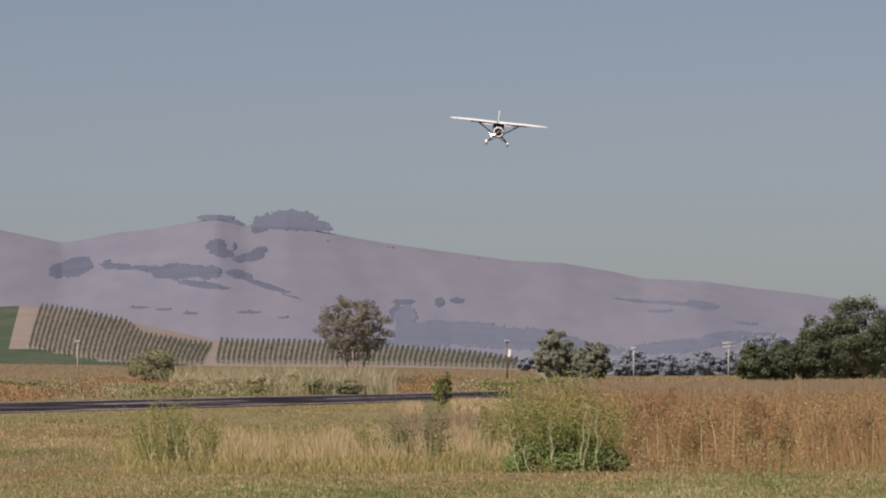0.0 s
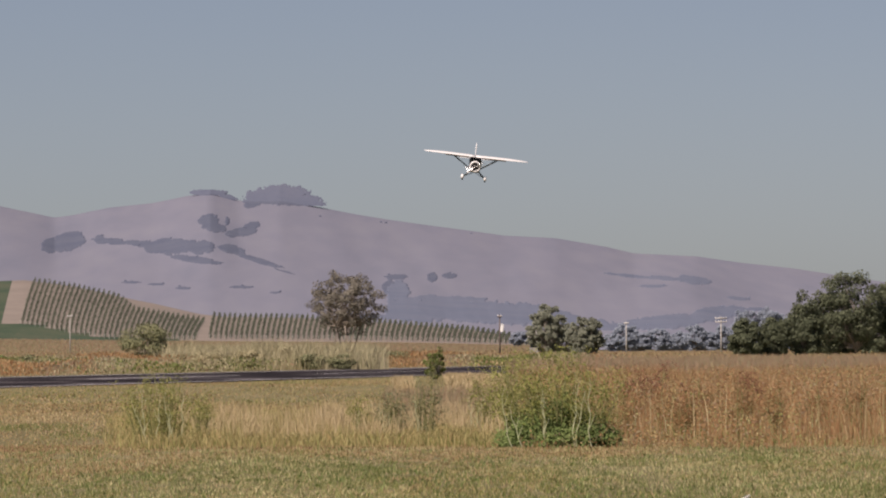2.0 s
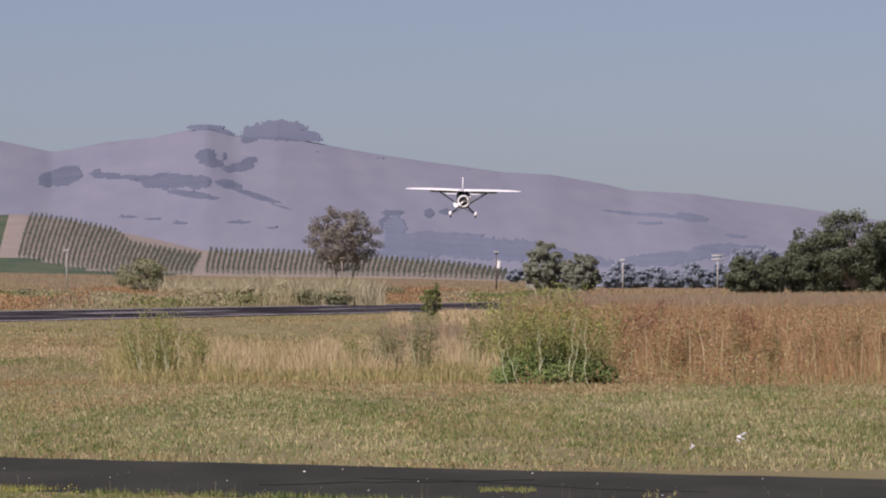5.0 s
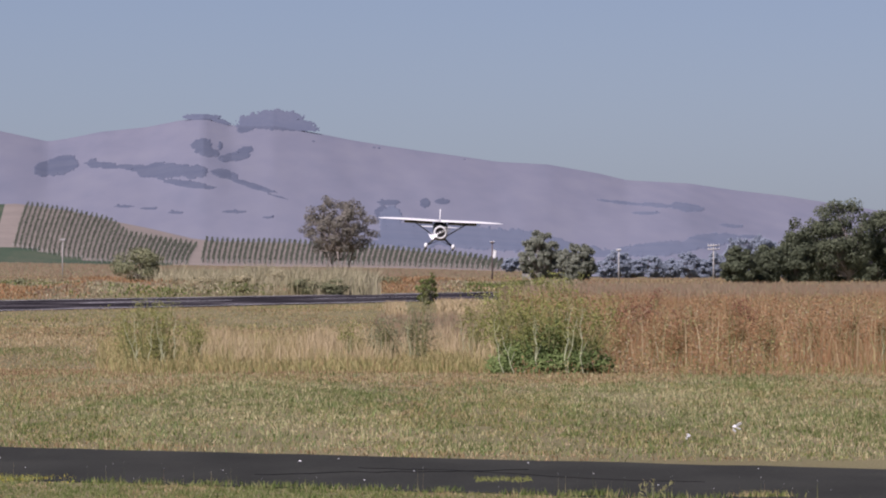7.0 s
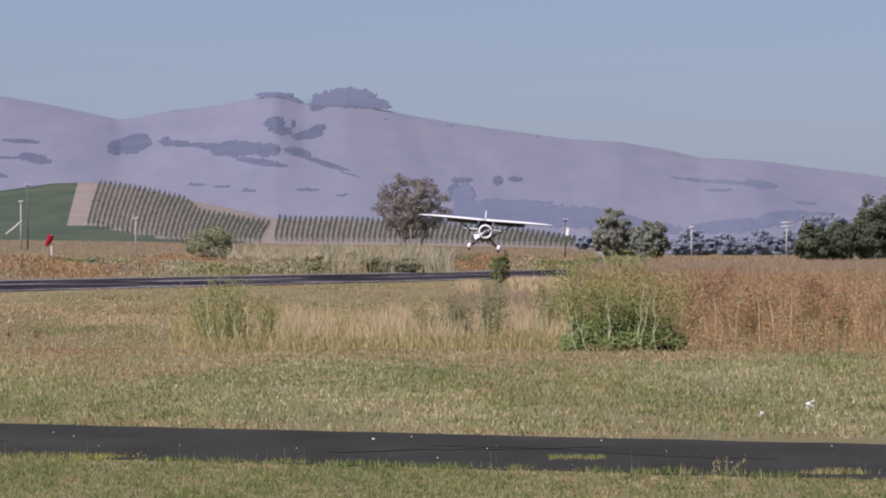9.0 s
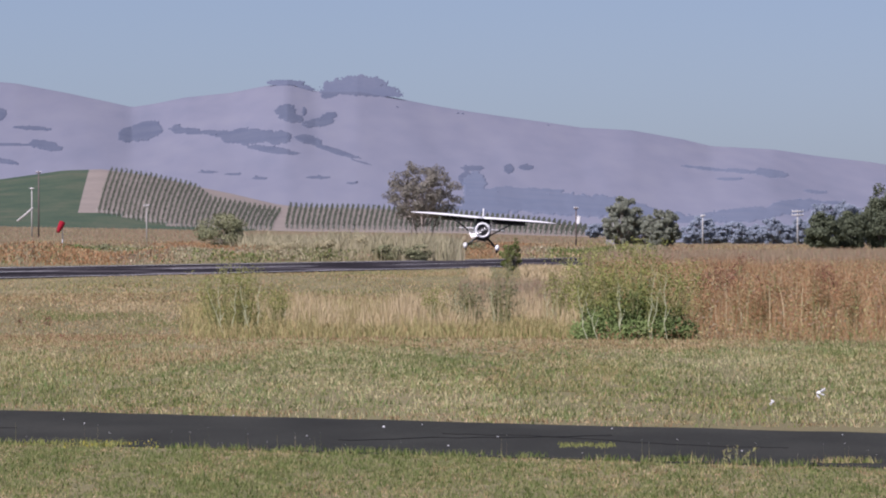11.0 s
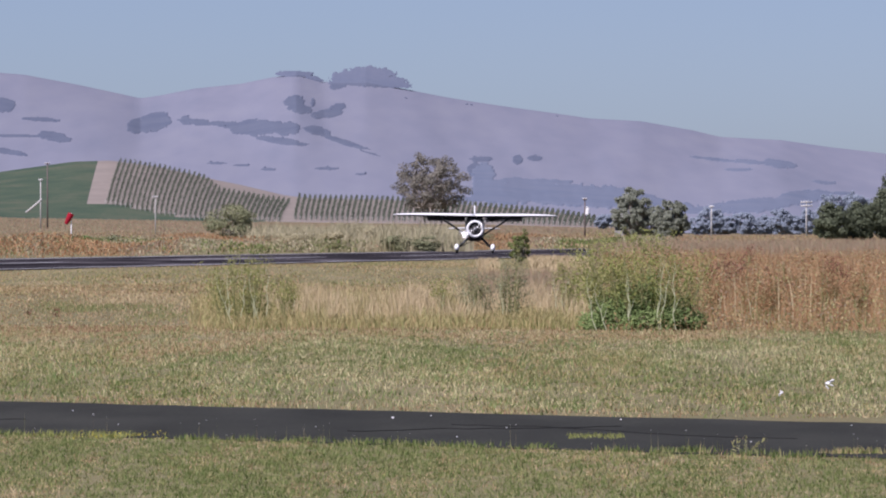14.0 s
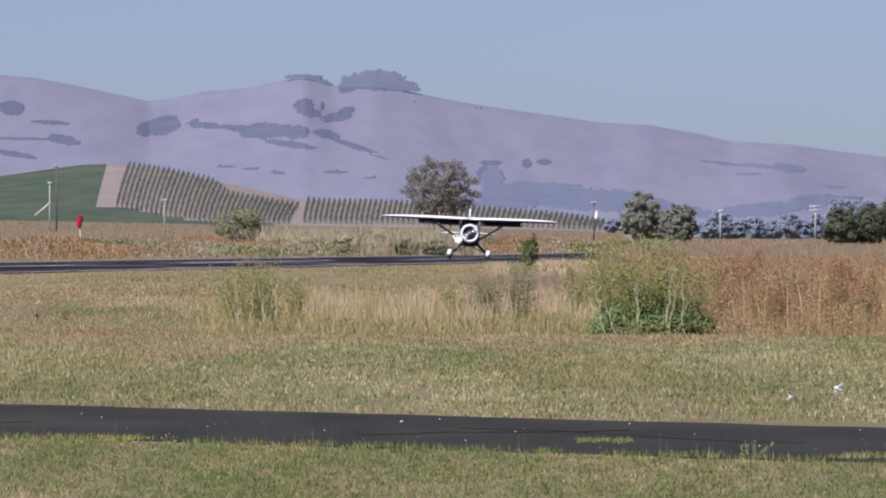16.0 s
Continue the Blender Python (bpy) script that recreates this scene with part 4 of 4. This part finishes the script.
        part("wheel_spat", bm, M_pwhite, plane, "glossy white wheel spat")
        bm = bmesh.new()
        prof2 = [(0.12, -0.05), (0.22, -0.085), (0.28, -0.07), (0.3, 0), (0.28, 0.07), (0.22, 0.085), (0.12, 0.05)]
        rows = [[bm.verts.new((sgn * 1.24 + w, 0.85 + r * math.cos(2 * math.pi * k / 22), -1.37 + r * math.sin(2 * math.pi * k / 22))) for k in range(22)] for r, w in prof2]
        for a, b in zip(rows, rows[1:]):
            for k in range(22):
                bm.faces.new((a[k], a[(k + 1) % 22], b[(k + 1) % 22], b[k]))
        bm.faces.new(rows[0]), bm.faces.new(rows[-1])
        part("tyre", bm, M_tyre, plane)
        # tailplane
        bm = bmesh.new()
        loft(bm, [airfoil(sgn * s, 0.42, y0, ch, 0.07, 6) for s, ch, y0 in ((0.0, 1.1, 6.0), (1.0, 1.0, 6.08), (1.6, 0.75, 6.25), (1.85, 0.3, 6.5))])
        part("tailplane", bm, M_pwhite, plane)
    bm = bmesh.new()
    loft(bm, [[(x, y, z) for x, y in ((0, y0), (0.05, y0 + 0.3 * ch), (0.012, y0 + ch), (-0.012, y0 + ch), (-0.05, y0 + 0.3 * ch))]
              for z, y0, ch in ((0.25, 5.75, 1.5), (0.8, 6.05, 1.3), (1.4, 6.35, 1.0), (1.9, 6.62, 0.62), (2.1, 6.85, 0.25))])
    part("fin", bm, M_pwhite, plane, "tall white tail fin")
    bm = bmesh.new()
    loft(bm, [[(x, y, z) for x, y in ((-0.03, y0), (0.03, y0), (0.008, y0 + ch), (-0.008, y0 + ch))] for z, y0, ch in ((0.22, 7.27, 0.42), (0.9, 7.37, 0.42), (1.5, 7.37, 0.34), (1.95, 7.27, 0.2))])
    part("rudder", bm, M_pwhite, plane)
    for sgn in (1, -1):
        bm = bmesh.new()
        tube(bm, [(sgn * 0.40, 0.75, -0.50), (sgn * 0.42, 1.0, -0.66), (sgn * 0.42, 1.25, -0.72)], [0.05, 0.05, 0.045], 10)
        part("exhaust_pipe", bm, M_rust, plane, "short rusty exhaust pipe")
        bm = bmesh.new()
        box(bm, (0.02, 1.1, 0.36), (sgn * 0.675, 1.95, 0.62), 0.006)
        part("side_window", bm, M_glass, plane, "dark cabin side window", False)
        bm = bmesh.new()
        tube(bm, [(sgn * 1.13, 0.85, -1.37), (sgn * 1.40, 0.85, -1.37)], [0.09, 0.09], 14)
        part("wheel_hub", bm, M_engine, plane)
    bm = bmesh.new()
    tube(bm, [(0, 6.7, 0.12), (0, 7.1, -0.08)], [0.04, 0.03], 6)
    tube(bm, [(-0.04, 7.1, -0.12), (0.04, 7.1, -0.12)], [0.11, 0.11], 12)
    part("tail_wheel", bm, M_tyre, plane)
    return plane, prop


airplane, propeller = make_plane()


# ---- poles, windsock, small things ----
def utility_pole(u, d, v_top, mat, label, arms=1, r=0.22, arm=2.4, lean=0.0):
    foot = at(u, d)
    h = EYE + v_top / K * d - foot.z
    pole = empty("utility_pole", foot)
    tagged(pole, label, "utility pole")
    bm = bmesh.new()
    tube(bm, [(0, 0, -0.3), (lean * h * 0.5, 0, h * 0.5), (lean * h, 0, h)], [r, r * 0.85, r * 0.65], 9)
    part("shaft", bm, mat, pole)
    for k in range(arms):
        z = h - 0.35 - 0.75 * k
        part("crossarm", box(bmesh.new(), (arm, 0.2, 0.24), (lean * h, -0.16, z), 0.015), mat, pole)
        for x in (-0.46, -0.2, 0.2, 0.46):
            bm = bmesh.new()
            tube(bm, [(lean * h + x * arm, -0.16, z + 0.08), (lean * h + x * arm, -0.16, z + 0.2), (lean * h + x * arm, -0.16, z + 0.3)], [0.04, 0.08, 0.05], 8)
            part("insulator", bm, M_white, pole)
    return pole


utility_pole(659, 1300, 51, M_pole, "weathered grey utility pole with a crossarm", 2, r=0.17)
utility_pole(491, 1300, 43, M_pole, "weathered grey utility pole beside distant trees", 1, arm=1.0, r=0.16)
utility_pole(-493, 1300, 62, M_pole, "pale grey utility pole before the vineyard", 1, arm=1.1, r=0.13)
utility_pole(-684, 1500, 121, M_darkpole, "tall dark wooden utility pole at a crop field", 1, r=0.2, arm=1.2)
utility_pole(-696, 1490, 92, M_pole, "pale wooden pole at a crop field", 1, r=0.18, arm=0.9)
p1 = utility_pole(267, 1150, 57, M_darkpole, "slim dark pole carrying a white box", 1, r=0.17, arm=0.8)
bm = bmesh.new()
box(bm, (0.6, 0.45, 1.4), (0.42, -0.4, 4.9), 0.08, (0, 6, 0))
box(bm, (0.5, 0.5, 0.12), (0.36, -0.4, 5.66), 0.03)
part("white_box", bm, M_white, p1, "white painted box fixed to the pole", False)


def farm_house(u, d, w, h, label):
    foot = at(u, d)
    house = empty("farm_house", foot)
    tagged(house, label, "house")
    part("wall", box(bmesh.new(), (w, 6, h), (0, 0, h / 2 - 0.1)), M_tan, house, soft=False)
    bm = bmesh.new()
    loft(bm, [[(x, -3.5, h - 0.1), (x, 0, h + 1.5), (x, 3.5, h - 0.1)] for x in (-w / 2 - 0.4, w / 2 + 0.4)])
    part("roof", bm, M_pole, house, soft=False)
    for x in (-0.28, 0.22):
        part("window", box(bmesh.new(), (1.1, 0.1, 1.1), (x * w, -3.03, h * 0.55), 0.02), M_glass, house, soft=False)
    return house


farm_house(330, 1250, 2.2, 3.4, "small pale farm house half hidden by trees")

# pale pipe leaning at the foot of the poles
bm = bmesh.new()
a, b = at(-722, 1485, 32), at(-694, 1485, 32)
tube(bm, [a, a + (b - a) * 0.6 + Vector((0, 0, 1.8)), b + Vector((0, 0, 3.2))], [0.3, 0.28, 0.25], 8)
tagged(new("loading_chute", finish(bm, "loading_chute", M_pole)), "pale sloping chute leaning against a pole", "chute")

windsock = empty("windsock", at(-642, 520))
tagged(windsock, "red cloth windsock on a slim white post", "windsock")
bm = bmesh.new()
tube(bm, [(0, 0, -0.2), (0, 0, 3.15)], [0.05, 0.035], 8)
part("post", bm, M_white, windsock)
bm = bmesh.new()
loft(bm, [ellipse(y, 0, 0, r, r, 14) for y, r in ((0, 0.25), (0.25, 0.25), (0.5, 0.22), (0.75, 0.18), (0.95, 0.14))], caps=False)
sock = part("sock", bm, M_red, windsock)

# litter and pebbles
for u, d, s in ((701, 65.6, 0.07), (613, 62.8, 0.04)):
    bm = bmesh.new()
    for k in range(4):
        box(bm, (s * 0.9, s * 0.6, s * 0.14), (rnd.uniform(-.5, .5) * s, 0, s * (0.3 + 0.3 * k)), 0.004, (rnd.uniform(-50, 50), rnd.uniform(-40, 40), rnd.uniform(0, 90)))
    ob = new("paper_scrap", finish(bm, "paper_scrap", M_white, False))
    ob.location = at(u, d) + Vector((0, 0, 0.045))
    tagged(ob, "crumpled white scrap of paper lying in the grass", "litter")
for u, v in ((-340, -316), (-6, -332), (-74, -336), (128, -354), (738, -351), (-640, -322), (330, -340), (560, -380), (-210, -352), (40, -370)):
    d = EYE * K / -v
    bm = bmesh.new()
    bmesh.ops.create_icosphere(bm, subdivisions=1, radius=0.0065 if u != -74 else 0.011)
    for q in bm.verts:
        q.co = Vector((q.co.x * 1.3, q.co.y, q.co.z * 0.7)) * rnd.uniform(0.8, 1.2)
    ob = new("pebble", finish(bm, "pebble", M_white, False))
    ob.location = (u / K * d, d, 0.02)
    tagged(ob, "pale pebble lying on dark asphalt", "pebble", "pebbles on the taxiway")

# ---- tall weeds by the grass strip ----
def fennel(place, height, spread, n, seed, label, leaf=M_fennel, top_from=0.35, leaf_size=0.02, per=34, core=None, lean=0.25, name="fennel_plant", pale=3):
    """Forking pale stems with feathery heads; core: a low dense green heart."""
    rng = np.random.default_rng(seed)
    base = empty(name, place)
    tagged(base, label, "weed")
    k_r = min(1.0, height)
    stems = bmesh.new()
    heads = []
    for k in range(n):
        a, r = rng.uniform(0, 2 * np.pi), spread * 0.5 * math.sqrt(rng.uniform(0, 1))
        foot = Vector((math.cos(a) * r * 0.55, math.sin(a) * r * 0.4, -0.03))
        h = height * rng.uniform(0.55, 1.05) * (1 - 0.3 * (r / spread * 2) ** 2)
        tip = Vector((math.cos(a) * r + rng.normal() * lean * 0.2, math.sin(a) * r * 0.7, h))
        mid = foot + (tip - foot) * 0.5 + Vector((rng.normal() * 0.03, rng.normal() * 0.03, 0.05 * h))
        tube(stems, [foot, mid, tip], [0.009 * k_r, 0.007 * k_r, 0.003 * k_r], 4, False)
        for j in range(7):
            s = rng.uniform(top_from, 0.98)
            o = foot + (tip - foot) * s
            q = o + Vector((rng.normal() * 0.16 * height * 0.6, rng.normal() * 0.1 * k_r, (abs(rng.normal()) * 0.09 + 0.05) * k_r))
            tube(stems, [o, q], [0.005, 0.0025], 3, False)
            heads.append(np.array(q) + rng.normal(size=(per, 3)) * [0.055 * k_r, 0.05 * k_r, 0.04 * k_r])
        heads.append(np.array(tip) + rng.normal(size=(per, 3)) * [0.06 * k_r, 0.05 * k_r, 0.045 * k_r])
    part("stem_tuft", stems, M_fennelstem, base, "thin green branching stems")
    for k in range(pale):
        bare = bmesh.new()
        x = rng.uniform(-0.36, 0.36) * spread
        way = Vector((rng.normal() * 0.22, 0, 1))
        knot = Vector((x, -0.28 * spread, 0.02))
        reach, r = height * rng.uniform(0.4, 0.66), 0.009 * k_r
        for j in range(4):
            turn = Vector((way.x + (0.16 if j % 2 else -0.16) * rng.uniform(0.3, 1.4), 0, 1)).normalized()
            after = knot + turn * reach / 4
            tube(bare, [knot, after], [r, r * 0.78], 5, False)
            r *= 0.78
            twig = after + Vector((math.copysign(0.4, -turn.x) * rng.uniform(0.5, 1.2), rng.normal() * 0.1, 1)).normalized() * reach * rng.uniform(0.16, 0.32)
            tube(bare, [after, after + (twig - after) * 0.6 + Vector((rng.normal() * 0.01, 0, 0)), twig], [r * 0.8, r * 0.6, r * 0.3], 4, False)
            knot = after
        part("dead_stalk", bare, M_palestem, base, "bleached forking dead stalk")
    part("foliage", leaves_mesh("foliage", np.concatenate(heads), leaf_size, rng, leaf, up=0.5), leaf, base)
    if core:
        w, hh, cnt, mat = core
        pts = []
        for k in range(330):
            r, q = math.sqrt(rng.uniform(0, 1)), rng.uniform(0, 2 * math.pi)
            top = hh * (1 - 0.75 * r ** 2) * (0.75 + 0.8 * noise.noise((r * math.cos(q) * 4, r * math.sin(q) * 4, seed)))
            c = np.array((r * math.cos(q) * w * 0.5, r * math.sin(q) * w * 0.35, top * rng.uniform(0.12, 1.0) ** 0.7))
            pts.append(c + ball(rng, cnt, 0.1) * [0.16, 0.14, 0.13])
        part("heart", leaves_mesh("heart", np.concatenate(pts), 0.036, rng, mat, facing=np.tile((-0.2, -0.6, 0.5), (330 * cnt, 1)), loose=0.6), mat, base, "dense deep green leaves")
    return base


fennel(at(366, 107), 1.65, 2.4, 58, 201, "large fennel bush with a deep green heart and pale branching stems", core=(2.0, 0.92, 36, M_green), per=15, pale=7, leaf_size=0.025)
fennel(at(300, 116), 1.75, 0.9, 9, 202, "tall yellow-green fennel at the edge of the strip", per=20)
fennel(at(372, 116), 1.95, 0.6, 6, 203, "tall yellow-green fennel behind a green bush", per=20)
fennel(at(448, 108), 1.05, 0.7, 12, 210, "twiggy olive weed beside a green bush", M_olive, 0.15, per=12, name="twiggy_weed", pale=1)
fennel(at(-340, 113), 1.35, 1.45, 34, 204, "yellow-green fennel clump in dry grass", top_from=0.12, per=15, pale=6)
fennel(at(-262, 116), 1.05, 0.4, 9, 205, "slim yellow-green fennel in dry grass", top_from=0.25, per=14, pale=1)
fennel(at(136, 114), 1.3, 0.45, 14, 206, "grey-green thistle on thin stems", M_sage, 0.12, per=18, name="thistle", pale=1)
fennel(at(74, 115), 1.0, 0.6, 16, 207, "grey-green thistle on thin stems", M_sage, 0.2, per=15, name="thistle", pale=2)
fennel(at(16, 120), 0.9, 0.35, 6, 208, "slender yellow-green weed in dry grass", M_fennel, 0.3, per=14, name="thistle", pale=1)
fennel(at(232, 122), 1.2, 0.6, 9, 209, "yellow-green fennel among dry grass", per=20)
for i, (u, d, h, m) in enumerate(((508, 148, 1.05, M_dockdark), (566, 115, 1.1, M_dock), (620, 124, 1.1, M_dock), (690, 116, 1.2, M_dock), (760, 113, 1.25, M_dock), (830, 118, 1.3, M_dock), (548, 152, 1.35, M_dockdark),
                                  (600, 128, 0.9, M_dockdark), (900, 116, 1.3, M_dock), (960, 114, 1.2, M_dock), (1030, 120, 1.3, M_dock), (500, 117, 0.95, M_dock), (585, 113, 0.9, M_dock), (1100, 117, 1.25, M_dock), (715, 130, 1.2, M_dockdark))):
    fennel(at(u, d), h, 0.55, 9, 230 + i, "rusty dock plant gone to seed on dry stalks", m, 0.35, per=30 if m is M_dockdark else 22, lean=0.15, name="dock_plant", pale=i % 2)

for u, h, seed in ((-667, 0.33, 270), (-719, 0.25, 271)):
    fennel(at(u, 122), h, 0.05, 2, seed, "short dead dock stalk in mown grass", M_dockdark, 0.3, per=6, lean=0.02, name="dock_plant", pale=0)

# weeds along and on the taxiway
rng = np.random.default_rng(9)
for i, (u, y, r, n) in enumerate(((286, 51.7, 0.22, 420), (-560, 52.0, 0.12, 160), (-230, 50.65, 0.10, 120), (-110, 50.2, 0.16, 200), (436, 48.1, 0.14, 260), (748, 47.75, 0.13, 300), (-650, 52.4, 0.2, 140), (560, 47.6, 0.09, 100),
                                  (-760, 52.7, 0.1, 90), (-420, 51.4, 0.09, 80), (-330, 51.0, 0.12, 90), (-30, 49.8, 0.1, 90), (60, 49.5, 0.14, 130), (180, 49.0, 0.08, 70), (330, 48.4, 0.1, 80), (640, 47.2, 0.12, 110))):
    x = u / K * y
    p = np.column_stack([x + (rng.uniform(-0.23, 0.23, n) if i == 0 else rng.normal(0, r, n)), y + rng.normal(0, 0.3 if i == 0 else r * 0.7, n)])
    blades("taxiway_weed", p, 0.06 if i else 0.035, 0.014, M_fennel if i in (0, 1, 6) else M_verge if i == 5 else M_lush, "low yellow-green weeds growing in cracked asphalt", rng, 0.7, category="weed", z=np.full(n, 0.012))
s = rng.uniform(-22, 22, 2800)
p = np.column_stack([0.735 * s, 49.7 - 0.66 * s]) + rng.normal(0, 0.13, (2800, 2))
blades("edge_weeds", p, 0.13 * rng.uniform(0.2, 1.2, len(p)) * np.clip(patchy(p, 0.45, 93.0) - 0.38, 0.08, 1) * 2, 0.013, M_verge, "ragged weeds along the taxiway edge", rng, 0.5, z=np.zeros(len(p)))
s = rng.uniform(-22, 22, 260)
p = np.column_stack([0.735 * s, 49.75 - 0.66 * s]) + rng.normal(0, 0.10, (260, 2))
stalk = rng.uniform(0.06, 0.2, 260)
blades("edge_stalks", p, stalk, 0.0035, M_verge, "thin seed stalks along the taxiway edge", rng, 0.02, z=np.zeros(260))
tagged(new("seed_heads", leaves_mesh("seed_heads", np.column_stack([p, stalk - 0.01]), 0.006, rng, M_white)), "tiny white seed heads on thin stalks", "weeds", kind="stuff")
p = scatter(rng, 110, -640, -470, 50.9, 52.2)
tagged(new("yellow_flowers", leaves_mesh("yellow_flowers", np.column_stack([p, rng.uniform(0.02, 0.06, 110)]), 0.010, rng, M_yellow)), "patch of small yellow flowers on the verge", "flowers", kind="stuff")
fennel(at(546, 47.6) + Vector((0, 0, 0.01)), 0.17, 0.10, 5, 260, "dry twiggy weed in cracked asphalt", M_straw, 0.4, per=2, leaf_size=0.006, name="twiggy_weed", pale=2)

# ---- what moves ----
FLIGHT = (  # seconds, x, y, z of the cowling's mouth, roll
    (0, 16.80, 740.5, 29.75, 6.5), (0.5, 16.11, 729.9, 27.49, 3.3), (1, 15.55, 719.1, 25.30, 0.9), (1.5, 14.76, 708.2, 23.37, 2.8),
    (2, 14.01, 697.1, 21.55, 7.1), (2.5, 13.51, 686.0, 19.51, 5.0), (3, 13.02, 674.7, 17.40, 6.3), (3.5, 12.67, 663.4, 15.21, 5.7),
    (4, 12.36, 652.1, 13.25, 0.3), (4.5, 12.10, 640.7, 11.47, 0.9), (7, 9.12, 583.9, 5.44, 3.1), (7.5, 8.24, 572.7, 4.93, 3.0),
    (8, 7.35, 561.6, 4.46, 5.9), (8.5, 6.66, 550.7, 3.84, 4.1), (9, 6.06, 539.8, 3.34, 5.0), (9.5, 5.57, 529.2, 3.06, 5.2),
    (10, 5.12, 518.7, 2.81, 5.6), (12.5, 3.69, 469.6, 1.88, 0.8), (13, 3.26, 460.5, 1.76, -0.3), (13.5, 2.93, 451.8, 1.78, 0.5),
    (14, 2.87, 443.4, 1.78, 0.6), (14.5, 2.90, 435.4, 1.75, 2.5), (15, 2.67, 427.7, 1.74, 2.3), (15.5, 2.34, 420.4, 1.74, 3.0),
    (16, 1.75, 413.5, 1.73, 2.3))
PITCH = ((0, 6.0), (3, 6.0), (4.5, 4.0), (7, 1.0), (8, -1.0), (9.5, -2.8), (16, -4.0))   # nose down on the approach, nose up at the flare
SOCK = (  # seconds, turn about the post, droop
    (0, -80, -50), (4, -70, -58), (8.8, -75, -65), (9.3, -80, -62), (9.6, -70, -58), (9.9, -5, -14), (10.2, -10, -20), (11.3, -50, -66),
    (12.4, -30, -78), (12.8, -80, -55), (13.2, -60, -72), (13.6, -60, -74), (14, -75, -62), (14.4, -85, -42), (15.2, -85, -42), (15.6, -80, -56), (16, -10, -65))


def motions():
    walk(airplane, [(t, pose(x, y, z, interp(t, PITCH), r, 0)) for t, x, y, z, r in FLIGHT])
    walk(propeller, [(t / FPS, pose(0, 0, 0, 0, 84 * t + 65, 0)) for t in range(481)])
    walk(sock, [(t, pose(0, 0, 3.1, 0, 0, 180 + a) @ pose(0, 0, 0, b, 0, 0)) for t, a, b in SOCK])


motions()
